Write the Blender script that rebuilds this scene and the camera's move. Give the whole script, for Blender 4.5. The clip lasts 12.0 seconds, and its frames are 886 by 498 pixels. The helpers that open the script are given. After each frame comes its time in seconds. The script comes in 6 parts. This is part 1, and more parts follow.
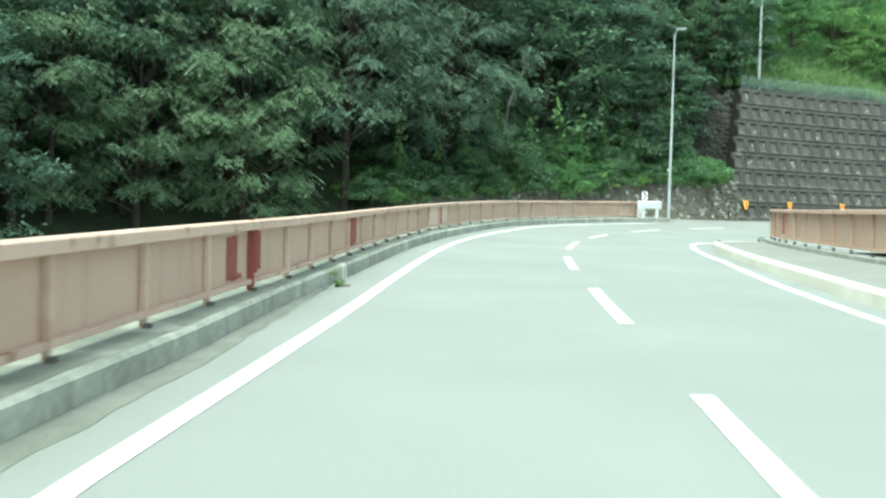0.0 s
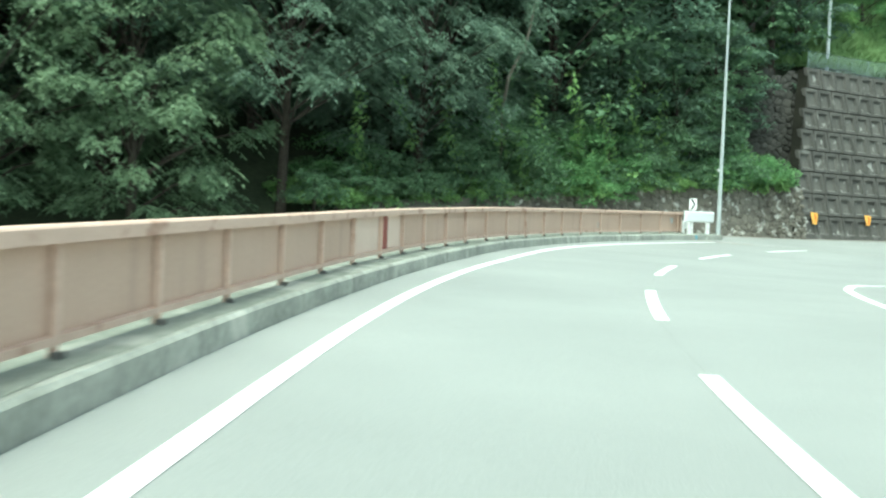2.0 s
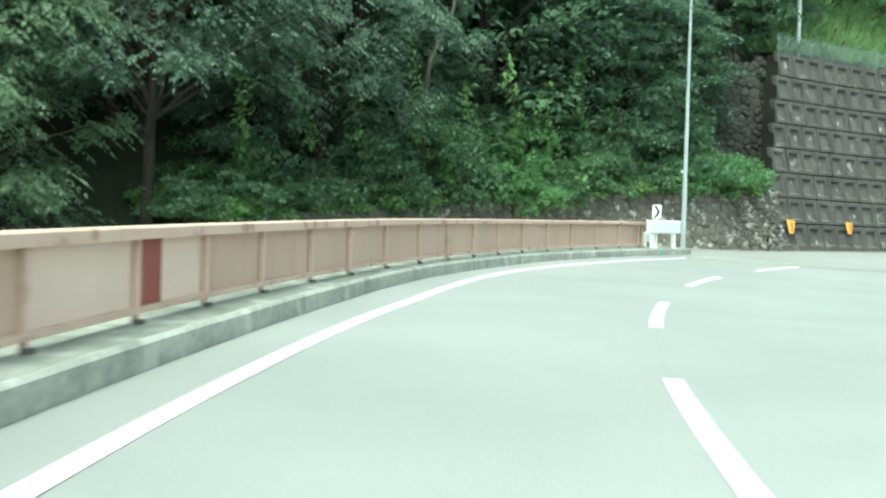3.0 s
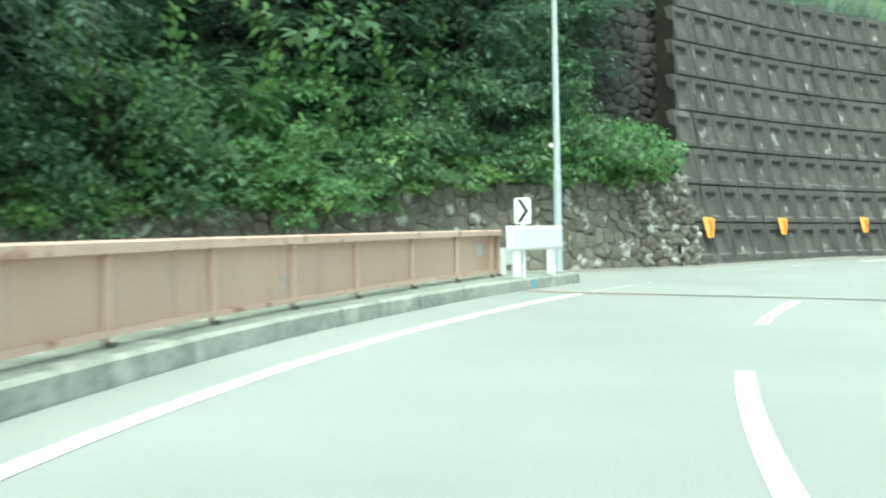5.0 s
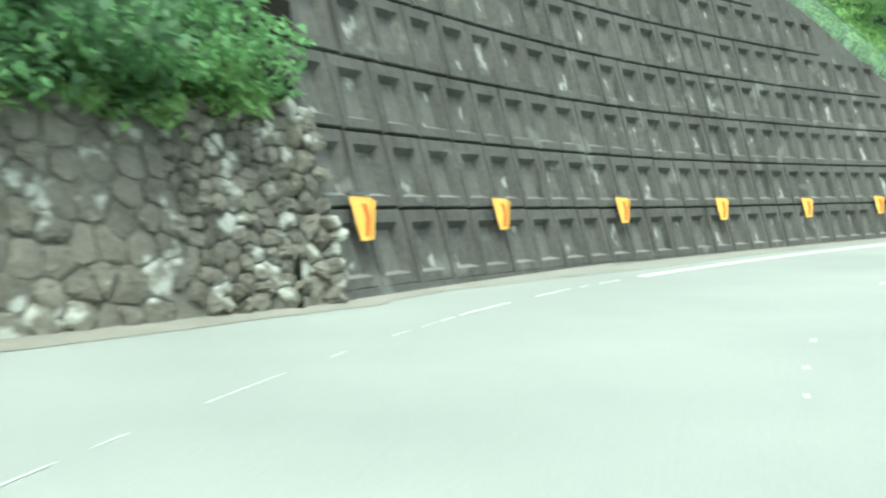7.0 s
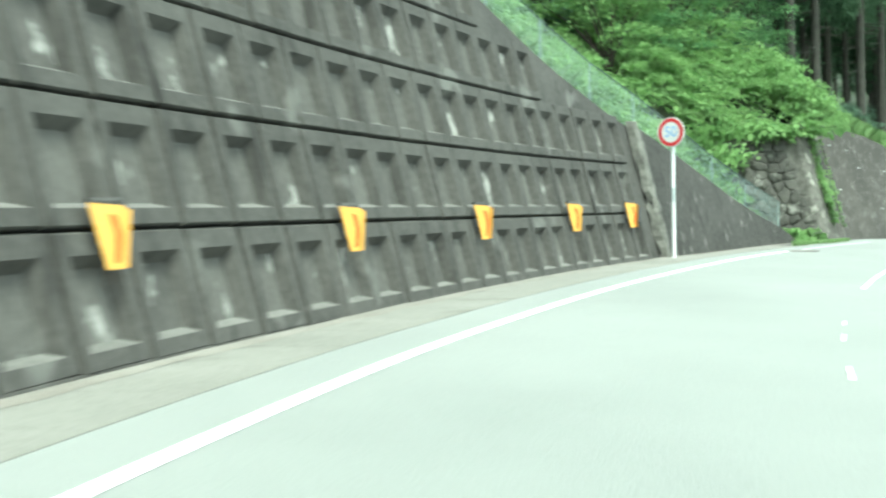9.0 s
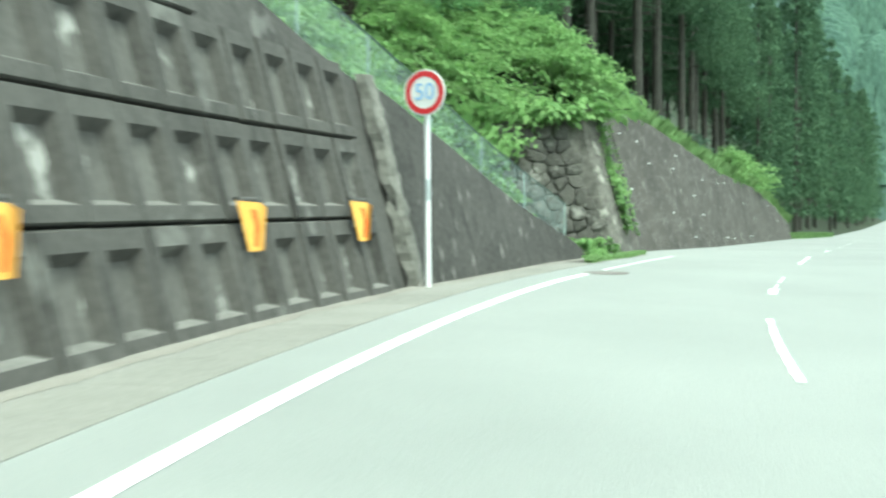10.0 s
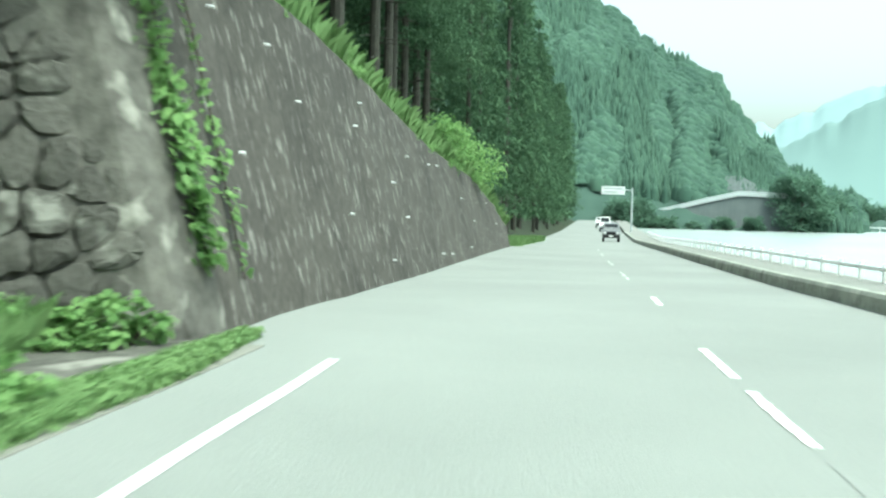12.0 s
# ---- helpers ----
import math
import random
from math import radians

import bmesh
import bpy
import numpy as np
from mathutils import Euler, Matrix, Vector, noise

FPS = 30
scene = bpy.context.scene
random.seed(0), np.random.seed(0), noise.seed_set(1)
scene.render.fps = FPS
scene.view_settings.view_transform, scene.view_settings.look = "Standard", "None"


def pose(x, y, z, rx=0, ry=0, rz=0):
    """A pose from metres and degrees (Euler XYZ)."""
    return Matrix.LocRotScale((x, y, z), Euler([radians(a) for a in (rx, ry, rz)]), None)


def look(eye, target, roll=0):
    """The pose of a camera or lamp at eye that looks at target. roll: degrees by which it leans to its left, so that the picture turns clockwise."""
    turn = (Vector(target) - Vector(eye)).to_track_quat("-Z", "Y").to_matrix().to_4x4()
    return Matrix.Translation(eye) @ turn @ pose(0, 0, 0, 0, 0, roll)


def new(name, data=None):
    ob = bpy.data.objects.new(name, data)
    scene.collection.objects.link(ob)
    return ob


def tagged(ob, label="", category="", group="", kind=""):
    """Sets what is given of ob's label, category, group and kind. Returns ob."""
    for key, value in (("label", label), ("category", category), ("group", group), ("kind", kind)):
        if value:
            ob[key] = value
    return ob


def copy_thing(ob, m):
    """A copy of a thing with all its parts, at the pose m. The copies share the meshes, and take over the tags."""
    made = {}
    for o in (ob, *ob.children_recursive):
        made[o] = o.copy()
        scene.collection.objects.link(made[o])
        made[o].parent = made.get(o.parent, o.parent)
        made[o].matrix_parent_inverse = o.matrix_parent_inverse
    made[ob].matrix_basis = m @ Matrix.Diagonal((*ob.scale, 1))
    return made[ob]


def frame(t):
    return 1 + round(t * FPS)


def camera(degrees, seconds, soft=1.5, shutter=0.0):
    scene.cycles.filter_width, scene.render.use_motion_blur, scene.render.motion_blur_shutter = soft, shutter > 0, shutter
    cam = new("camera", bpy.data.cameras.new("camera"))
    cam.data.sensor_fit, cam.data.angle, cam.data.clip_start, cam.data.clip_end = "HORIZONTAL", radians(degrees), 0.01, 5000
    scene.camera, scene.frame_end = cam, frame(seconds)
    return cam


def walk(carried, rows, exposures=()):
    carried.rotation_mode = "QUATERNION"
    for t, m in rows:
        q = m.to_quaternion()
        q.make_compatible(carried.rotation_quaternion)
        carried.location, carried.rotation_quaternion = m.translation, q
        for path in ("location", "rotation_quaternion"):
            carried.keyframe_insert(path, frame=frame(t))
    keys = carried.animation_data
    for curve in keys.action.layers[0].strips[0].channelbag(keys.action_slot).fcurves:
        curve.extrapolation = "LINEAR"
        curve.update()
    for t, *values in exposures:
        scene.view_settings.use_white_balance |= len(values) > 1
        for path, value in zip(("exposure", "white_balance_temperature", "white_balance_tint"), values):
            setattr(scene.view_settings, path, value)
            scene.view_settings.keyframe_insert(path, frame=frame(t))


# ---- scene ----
cam = camera(41.4, 12.0, soft=2.3, shutter=0.4)
# seconds, place in metres, turn in degrees
ROWS = [
    (0.0, 0.032, -0.004, 1.272, 87.422, -1.509, 4.104),
    (0.5, -0.171, 4.324, 1.243, 87.552, -1.680, 4.619),
    (1.0, -0.373, 8.642, 1.231, 87.987, -2.225, 5.337),
    (1.5, -0.527, 12.992, 1.213, 87.518, -2.689, 5.053),
    (2.0, -0.487, 17.285, 1.183, 87.793, -2.402, 3.719),
    (2.5, -0.339, 21.730, 1.180, 88.162, -1.827, 1.824),
    (4.5, 1.268, 39.562, 1.225, 89.200, -0.324, -3.907),
    (5.0, 2.209, 43.976, 1.193, 89.267, 1.096, -7.635),
    (5.5, 3.393, 48.315, 1.194, 89.220, 1.574, -11.185),
    (6.0, 4.881, 52.543, 1.225, 88.933, 1.666, -15.165),
    (6.5, 6.646, 56.674, 1.225, 88.640, 2.324, -19.283),
    (7.0, 8.664, 60.691, 1.221, 88.426, 1.972, -23.494),
    (9.0, 20.659, 74.761, 1.331, 88.080, 1.258, -45.594),
    (9.5, 24.567, 77.586, 1.360, 87.981, 1.419, -51.568),
    (10.0, 28.704, 80.039, 1.351, 87.782, 0.362, -57.445),
    (10.5, 33.047, 82.143, 1.341, 87.800, -0.429, -62.975),
    (11.0, 37.563, 83.950, 1.310, 87.676, -0.290, -67.359),
    (11.5, 42.235, 85.541, 1.293, 87.576, -0.482, -70.500),
    (12.0, 47.051, 87.039, 1.300, 87.476, -1.427, -72.340),
]
walk(cam, [(t, pose(x, y, z, rx, ry, rz)) for t, x, y, z, rx, ry, rz in ROWS],
     [(0.0, 1.5, 6050, -16), (2.5, 1.52, 6050, -16), (4.5, 1.62, 6050, -16), (7.0, 1.68, 6050, -16), (9.0, 1.76, 6050, -16), (9.6, 1.69, 6050, -16), (11.0, 1.56, 6050, -16), (12.0, 1.5, 6050, -16)])

# ---- sky and sun: a bright overcast summer day ----
world = bpy.data.worlds.new("world")
scene.world = world
world.use_nodes = True
wn = world.node_tree
sky = wn.nodes.new("ShaderNodeTexSky")
sky.sky_type, sky.sun_disc, sky.sun_elevation, sky.sun_rotation = "NISHITA", False, radians(62), radians(200)
sky.air_density, sky.dust_density = 1.0, 4.0
soften = wn.nodes.new("ShaderNodeHueSaturation")
soften.inputs["Saturation"].default_value = 0.5
wn.links.new(sky.outputs[0], soften.inputs["Color"])
wn.links.new(soften.outputs[0], wn.nodes["Background"].inputs["Color"])
wn.nodes["Background"].inputs["Strength"].default_value = 0.14
sun = new("sun", bpy.data.lights.new("sun", "SUN"))
sun.data.energy, sun.data.angle, sun.data.color = 1.2, radians(25), (1.0, 0.97, 0.92)
sun.matrix_world = look((0, 0, 60), (12, 30, 0))


# ---- materials ----
def mat(name, dark, light, scale=1.0, rough=0.85, metal=0.0, bump=0.3, fine=40.0, streak=0.0, spots=None, island=0.0, leaf=0.0, coarse=0.5, gloss=None):
    """A node material: coarse patches and fine grain between two colours, optional downward streaks, pale spots, per-piece variation."""
    m = bpy.data.materials.new(name)
    m.use_nodes = True
    n, l = m.node_tree.nodes, m.node_tree.links
    b = n["Principled BSDF"]
    b.inputs["Roughness"].default_value, b.inputs["Metallic"].default_value = rough, metal
    b.inputs["Specular IOR Level"].default_value = gloss if gloss is not None else 0.12 if leaf else 0.3
    geo = n.new("ShaderNodeNewGeometry")

    def tex(sc, detail, stretch=None, shift=0.0):
        t = n.new("ShaderNodeTexNoise")
        t.inputs["Scale"].default_value, t.inputs["Detail"].default_value = sc, detail
        v = geo.outputs["Position"]
        mp = n.new("ShaderNodeMapping")
        mp.inputs["Scale"].default_value = stretch or (1, 1, 1)
        mp.inputs["Location"].default_value = (shift, shift * 0.7, 0)
        l.new(v, mp.inputs["Vector"])
        l.new(mp.outputs[0], t.inputs["Vector"])
        return t.outputs["Fac"]

    def math_node(op, a, c):
        q = n.new("ShaderNodeMath")
        q.operation = op
        for i, v in enumerate((a, c)):
            if isinstance(v, (int, float)):
                q.inputs[i].default_value = v
            else:
                l.new(v, q.inputs[i])
        return q.outputs[0]

    def ramp(v, lo, hi):
        r = n.new("ShaderNodeMapRange")
        r.inputs["From Min"].default_value, r.inputs["From Max"].default_value = lo, hi
        l.new(v, r.inputs["Value"])
        return r.outputs[0]

    def mix(f, a, c):
        q = n.new("ShaderNodeMix")
        q.data_type = "RGBA"
        l.new(f, q.inputs["Factor"])
        for i, v in ((6, a), (7, c)):
            if isinstance(v, tuple):
                q.inputs[i].default_value = (*v, 1)
            else:
                l.new(v, q.inputs[i])
        return q.outputs[2]

    grain = tex(fine, 4)
    patch = tex(scale, 5)
    f = math_node("ADD", math_node("MULTIPLY", ramp(patch, 0.3, 0.7), coarse), math_node("MULTIPLY", ramp(grain, 0.3, 0.7), 1 - coarse))
    if island:
        o = n.new("ShaderNodeObjectInfo")
        r = math_node("FRACT", math_node("ADD", geo.outputs["Random Per Island"], o.outputs["Random"]), 0)
        f = math_node("ADD", math_node("MULTIPLY", f, 1 - island), math_node("MULTIPLY", r, island))
    col = mix(f, dark, light)
    if streak:
        s = ramp(tex(1.0, 3, (3.5, 3.5, 0.25), 7.3), 0.56, 0.72)
        col = mix(math_node("MULTIPLY", s, streak), col, tuple(c * 0.35 for c in dark))
    if spots:
        edge = spots[4] if len(spots) > 4 else 0.62
        s = ramp(tex(spots[1], 3, spots[3] if len(spots) > 3 else None, 3.1), edge, edge + 0.08)
        col = mix(math_node("MULTIPLY", s, spots[2]), col, spots[0])
    l.new(col, b.inputs["Base Color"])
    if bump:
        bp = n.new("ShaderNodeBump")
        bp.inputs["Strength"].default_value, bp.inputs["Distance"].default_value = bump, 0.02
        l.new(grain, bp.inputs["Height"])
        l.new(bp.outputs[0], b.inputs["Normal"])
    if leaf:
        tr = n.new("ShaderNodeBsdfTranslucent")
        l.new(col, tr.inputs["Color"])
        ms = n.new("ShaderNodeMixShader")
        ms.inputs[0].default_value = leaf
        l.new(b.outputs[0], ms.inputs[1])
        l.new(tr.outputs[0], ms.inputs[2])
        l.new(ms.outputs[0], n["Material Output"].inputs["Surface"])
    return m


ASPHALT = mat("asphalt", (0.21, 0.219, 0.206), (0.30, 0.310, 0.290), 0.25, 0.9, bump=0.5, fine=60)
PAVING = mat("paving", (0.19, 0.19, 0.175), (0.28, 0.28, 0.255), 0.5, 0.9, bump=0.4)
CONCRETE = mat("weathered_concrete", (0.185, 0.196, 0.167), (0.46, 0.468, 0.408), 1.3, 0.9, bump=0.4, fine=14, streak=0.5, spots=((0.55, 0.55, 0.48), 1.6, 0.55, None, 0.6))
KERB_PALE = mat("pale_kerb", (0.52, 0.50, 0.42), (0.70, 0.68, 0.60), 0.8, 0.85, bump=0.3)
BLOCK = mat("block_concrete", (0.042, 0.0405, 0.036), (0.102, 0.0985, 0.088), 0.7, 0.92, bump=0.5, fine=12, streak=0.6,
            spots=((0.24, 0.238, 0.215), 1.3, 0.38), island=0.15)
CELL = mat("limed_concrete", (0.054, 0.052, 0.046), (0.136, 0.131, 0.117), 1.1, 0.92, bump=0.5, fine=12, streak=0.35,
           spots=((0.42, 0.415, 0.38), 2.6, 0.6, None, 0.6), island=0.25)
# Paler than the block, so sky light on the up-facing sills is in the colour.
SILL = mat("sky_lit_sill", (0.10, 0.097, 0.087), (0.19, 0.185, 0.167), 1.6, 0.92, bump=0.4, fine=14)
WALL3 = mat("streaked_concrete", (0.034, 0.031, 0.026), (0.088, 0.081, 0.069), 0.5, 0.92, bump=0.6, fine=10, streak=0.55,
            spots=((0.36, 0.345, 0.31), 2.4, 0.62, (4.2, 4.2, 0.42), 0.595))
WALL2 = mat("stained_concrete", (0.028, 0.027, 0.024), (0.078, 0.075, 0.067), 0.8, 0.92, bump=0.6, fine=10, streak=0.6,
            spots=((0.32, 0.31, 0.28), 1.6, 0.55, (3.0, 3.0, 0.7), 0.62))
# Near-black streaked concrete: the shade on the block wall's end is in this colour.
END_SHADE = mat("shade_dark_concrete", (0.006, 0.006, 0.005), (0.02, 0.020, 0.015), 0.9, 0.95, bump=0.6, fine=12, streak=0.5, gloss=0.04)
STONE = mat("rubble_stone", (0.055, 0.050, 0.040), (0.215, 0.20, 0.167), 2.4, 0.92, bump=1.0, fine=11, island=0.35,
            spots=((0.44, 0.44, 0.40), 2.8, 0.72, None, 0.57))
# Mossy stone darkened further to hold the shade of the overhanging trees.
MOSSY_SHADE = mat("mossy_shade_stone", (0.020, 0.021, 0.018), (0.072, 0.070, 0.062), 1.6, 0.95, bump=0.9, fine=16, island=0.4)
MORTAR = mat("mortar", (0.075, 0.07, 0.057), (0.18, 0.17, 0.142), 2.0, 0.95, bump=0.8)
PAINT = mat("line_paint", (0.72, 0.72, 0.70), (0.86, 0.86, 0.84), 1.5, 0.7, bump=0.2)
WORN = mat("worn_paint", (0.42, 0.42, 0.40), (0.8, 0.8, 0.78), 3.0, 0.8, bump=0.2, fine=9)
RAIL = mat("rail_paint", (0.47, 0.33, 0.258), (0.62, 0.46, 0.37), 1.2, 0.6, bump=0.15, fine=25, spots=((0.24, 0.115, 0.07), 3.4, 0.7, None, 0.58))
RAIL_POST = mat("post_paint", (0.52, 0.38, 0.30), (0.66, 0.51, 0.42), 1.6, 0.6, bump=0.15, fine=25, spots=((0.36, 0.21, 0.14), 3.2, 0.35))
PANEL = mat("panel_paint", (0.435, 0.305, 0.233), (0.54, 0.392, 0.307), 0.8, 0.6, bump=0.1, fine=30, streak=0.2)
PANEL_PALE = mat("panel_pale", (0.60, 0.46, 0.375), (0.70, 0.55, 0.455), 1.0, 0.6, bump=0.1)
RUST = mat("rust_red", (0.21, 0.055, 0.045), (0.31, 0.10, 0.08), 2.0, 0.8, bump=0.3, spots=((0.36, 0.22, 0.17), 5.0, 0.4, None, 0.6))
STEEL = mat("galvanised_steel", (0.38, 0.42, 0.42), (0.52, 0.56, 0.56), 1.5, 0.5, 0.3, bump=0.1)
WHITE = mat("white_enamel", (0.70, 0.71, 0.70), (0.82, 0.83, 0.82), 1.5, 0.45, bump=0.08, spots=((0.4, 0.33, 0.25), 3.0, 0.3))
BLACK = mat("black_film", (0.012, 0.012, 0.013), (0.02, 0.02, 0.022), 2, 0.5, bump=0)
YELLOW = mat("yellow_reflector", (0.70, 0.36, 0.07), (0.80, 0.47, 0.12), 3, 0.4, bump=0.05)
ORANGE = mat("orange_film", (0.75, 0.10, 0.02), (0.8, 0.16, 0.03), 3, 0.4, bump=0)
RED = mat("sign_red", (0.55, 0.03, 0.04), (0.6, 0.05, 0.06), 3, 0.4, bump=0)
BLUE = mat("sign_blue", (0.24, 0.45, 0.74), (0.30, 0.52, 0.80), 3, 0.4, bump=0)
CYAN = mat("blue_spray_paint", (0.10, 0.32, 0.42), (0.16, 0.42, 0.52), 5, 0.8, bump=0)
FENCE = mat("green_wire", (0.23, 0.30, 0.285), (0.32, 0.40, 0.38), 2, 0.5, bump=0)
FENCE_RAIL = mat("dark_green_rail", (0.05, 0.075, 0.066), (0.09, 0.125, 0.11), 2, 0.6, bump=0)
JOINT = mat("joint_steel", (0.09, 0.088, 0.083), (0.17, 0.165, 0.155), 4, 0.6, 0.4, bump=0.4)
GLASS = mat("dark_glass", (0.015, 0.018, 0.02), (0.02, 0.024, 0.026), 1, 0.1, bump=0)
BARK = mat("bark", (0.028, 0.023, 0.018), (0.075, 0.062, 0.05), 6, 0.95, bump=0.8, fine=20)
CEDAR_BARK = mat("cedar_bark", (0.03, 0.029, 0.024), (0.085, 0.083, 0.068), 3, 0.95, bump=0.8, fine=20)
BARK_PALE = mat("pale_bark", (0.12, 0.105, 0.085), (0.24, 0.215, 0.18), 5, 0.95, bump=0.8, fine=20)
SOIL = mat("forest_floor", (0.018, 0.026, 0.014), (0.05, 0.062, 0.034), 0.6, 0.95, bump=0.8, fine=6)
LEAF_DARK = mat("leaf_dark", (0.080, 0.142, 0.102), (0.180, 0.260, 0.175), 0.35, 0.65, bump=0, island=0.35, leaf=0.45)
LEAF_OLIVE = mat("leaf_olive", (0.104, 0.172, 0.102), (0.242, 0.325, 0.190), 0.5, 0.55, bump=0, island=0.4, leaf=0.44, gloss=0.2)
LEAF_GREY = mat("leaf_grey_green", (0.092, 0.152, 0.110), (0.205, 0.280, 0.195), 0.4, 0.55, bump=0, island=0.35, leaf=0.44, gloss=0.2)
LEAF_MID = mat("leaf_mid", (0.085, 0.162, 0.095), (0.198, 0.298, 0.164), 0.35, 0.6, bump=0, island=0.4, leaf=0.46)
LEAF_LIGHT = mat("leaf_light", (0.128, 0.248, 0.086), (0.310, 0.468, 0.182), 0.6, 0.6, bump=0, island=0.5, leaf=0.44)
CORNER_LEAF = mat("corner_leaf", (0.092, 0.205, 0.086), (0.235, 0.40, 0.172), 0.6, 0.6, bump=0, island=0.5, leaf=0.46)
GRASS = mat("grass_blade", (0.140, 0.250, 0.090), (0.302, 0.430, 0.192), 0.4, 0.7, bump=0, island=0.4, leaf=0.4)
CEDAR = mat("cedar_needle", (0.036, 0.078, 0.046), (0.125, 0.205, 0.108), 0.3, 0.8, bump=0, island=0.4, leaf=0.34)
# The reflected sky is put into the water's pale base colour.
WATER = mat("water", (0.40, 0.45, 0.43), (0.48, 0.53, 0.51), 0.02, 0.25, bump=0.05, fine=1.2)
FAR_FOREST = mat("far_forest", (0.040, 0.074, 0.058), (0.064, 0.106, 0.083), 0.02, 0.95, bump=0, fine=0.25)

# ---- the road's line: curvature against distance, as fitted ----
KNOT_S = (-60, -30, 0, 20, 30, 40, 50, 60, 70, 80, 90, 100, 110, 120, 135, 160, 215, 420)
KNOT_K = (0, 0, 0.00165, 0.00452, 0.00866, 0.01269, 0.01634, 0.01982, 0.02177, 0.02059, 0.01655, 0.011, 0.00525, 0.00138, 0.00074, 0.00056, 0, 0)
STEP = 0.25
CS = np.arange(-60, 420, STEP)
CH = np.cumsum(np.interp(CS, KNOT_S, KNOT_K)) * STEP
CH += -0.06843 - np.interp(0, CS, CH)
CX, CY = np.cumsum(np.sin(CH)) * STEP, np.cumsum(np.cos(CH)) * STEP
CX += 1.729 - np.interp(0, CS, CX)
CY -= np.interp(0, CS, CY)


def lerp(s, *table):
    """A value against distance along the road, from (s, value) pairs."""
    return float(np.interp(s, [a for a, _ in table], [b for _, b in table]))


def grade(s):
    return lerp(s, (70, 0), (92, 0.025), (114, 0.03), (122, -0.05), (128, -0.2), (134, -0.36), (165, -1.0), (206, -2.0), (260, -2.6), (420, -3))


def bank(s):
    return lerp(s, (20, 0), (45, 0.035), (105, 0.035), (125, 0.01), (145, 0))


def heading(s):
    return float(np.interp(s, CS, CH))


def at(s, d, z=0.0, flat=False):
    """A place: s along the centre line, d to its left, z over the road there (flat: over the bare datum)."""
    h = heading(s)
    x, y = np.interp(s, CS, CX) - d * math.cos(h), np.interp(s, CS, CY) + d * math.sin(h)
    return Vector((x, y, z if flat else z + grade(s) + bank(s) * max(-8.0, min(d, 8.0))))


def stand(s, d, z=0.0, turn=0.0):
    """A pose at (s, d): x to the right across the road, y along it."""
    return Matrix.Translation(at(s, d, z)) @ Matrix.Rotation(-heading(s) + radians(turn), 4, "Z")


def edge_d(s):
    return lerp(s, (-30, 3.55), (2, 3.37), (5, 3.28), (8, 3.12), (11, 2.99), (14, 2.91), (17, 2.89), (20, 2.89), (23, 2.9), (26, 2.94), (29, 2.99), (32, 3.04), (35, 3.08), (38, 3.13), (41, 3.17), (44, 3.31), (47, 3.49), (50, 3.6), (53, 3.63), (56, 3.6), (59, 3.56), (62, 3.54), (65, 3.54), (68, 3.61), (71, 3.7), (74, 3.8), (77, 3.8), (80, 3.7), (83, 3.55), (86, 3.46), (89, 3.4), (92, 3.32), (95, 3.31), (98, 3.31), (101, 3.32), (104, 3.32), (107, 3.3), (110, 3.18), (113, 3.02), (116, 2.91), (119, 2.87), (122, 2.89), (420, 2.85))


def kerb_d(s):
    return lerp(s, (-30, 4.2), (5, 3.87), (9, 3.69), (13.5, 3.65), (17, 3.58), (22, 3.58), (27, 3.64), (31, 3.67), (36, 3.74), (40, 3.86), (45, 4.1), (51, 4.34), (55, 4.5), (59, 4.54), (62, 4.64), (66.3, 4.72))


def wall_d(s):
    return lerp(s, (74, 5.65), (78, 5.45), (83, 5.35), (87, 5.22), (91, 5.06), (96, 5.0), (101, 5.0), (105, 4.85), (109, 4.6), (111.5, 4.48), (114, 4.25), (115, 4.2))


def stone_d(s):
    return lerp(s, (30, 23), (48, 19.5), (56, 15), (62, 11.8), (67, 8.9), (70, 7.0), (72, 6.3), (74.6, 5.5))


def wall_top(s):
    return lerp(s, (76, 8.75), (88, 8.65), (91, 8.1), (95.2, 6.8), (98.9, 5.07), (101.8, 4.05), (104.2, 3.3), (105.8, 2.93), (107.2, 2.5), (110.4, 1.45), (113.6, 0.55), (114.6, 0.15))


def w3_top(s):
    return lerp(s, (118, 3.9), (126, 3.9), (132, 3.6), (140, 3.1), (152, 2.8), (160, 2.0), (166, 1.0))


BATTER = 0.25


# ---- mesh helpers ----
def mesh_ob(name, verts, faces, material, parent=None, smooth=False):
    me = bpy.data.meshes.new(name)
    me.from_pydata([tuple(v) for v in verts], [], faces)
    me.materials.append(material)
    if smooth:
        me.shade_smooth()
    ob = new(name, me)
    ob.parent = parent
    return ob


def part(name, bm, material, parent=None, label="", smooth=False):
    bmesh.ops.recalc_face_normals(bm, faces=bm.faces)
    me = bpy.data.meshes.new(name)
    bm.to_mesh(me)
    bm.free()
    me.materials.append(material)
    if smooth:
        me.shade_smooth()
    ob = new(name, me)
    ob.parent = parent
    return tagged(ob, label=label)


def empty(name, m, label, category, group="", kind=""):
    ob = new(name)
    ob.matrix_world = m
    return tagged(ob, label, category, group, kind)


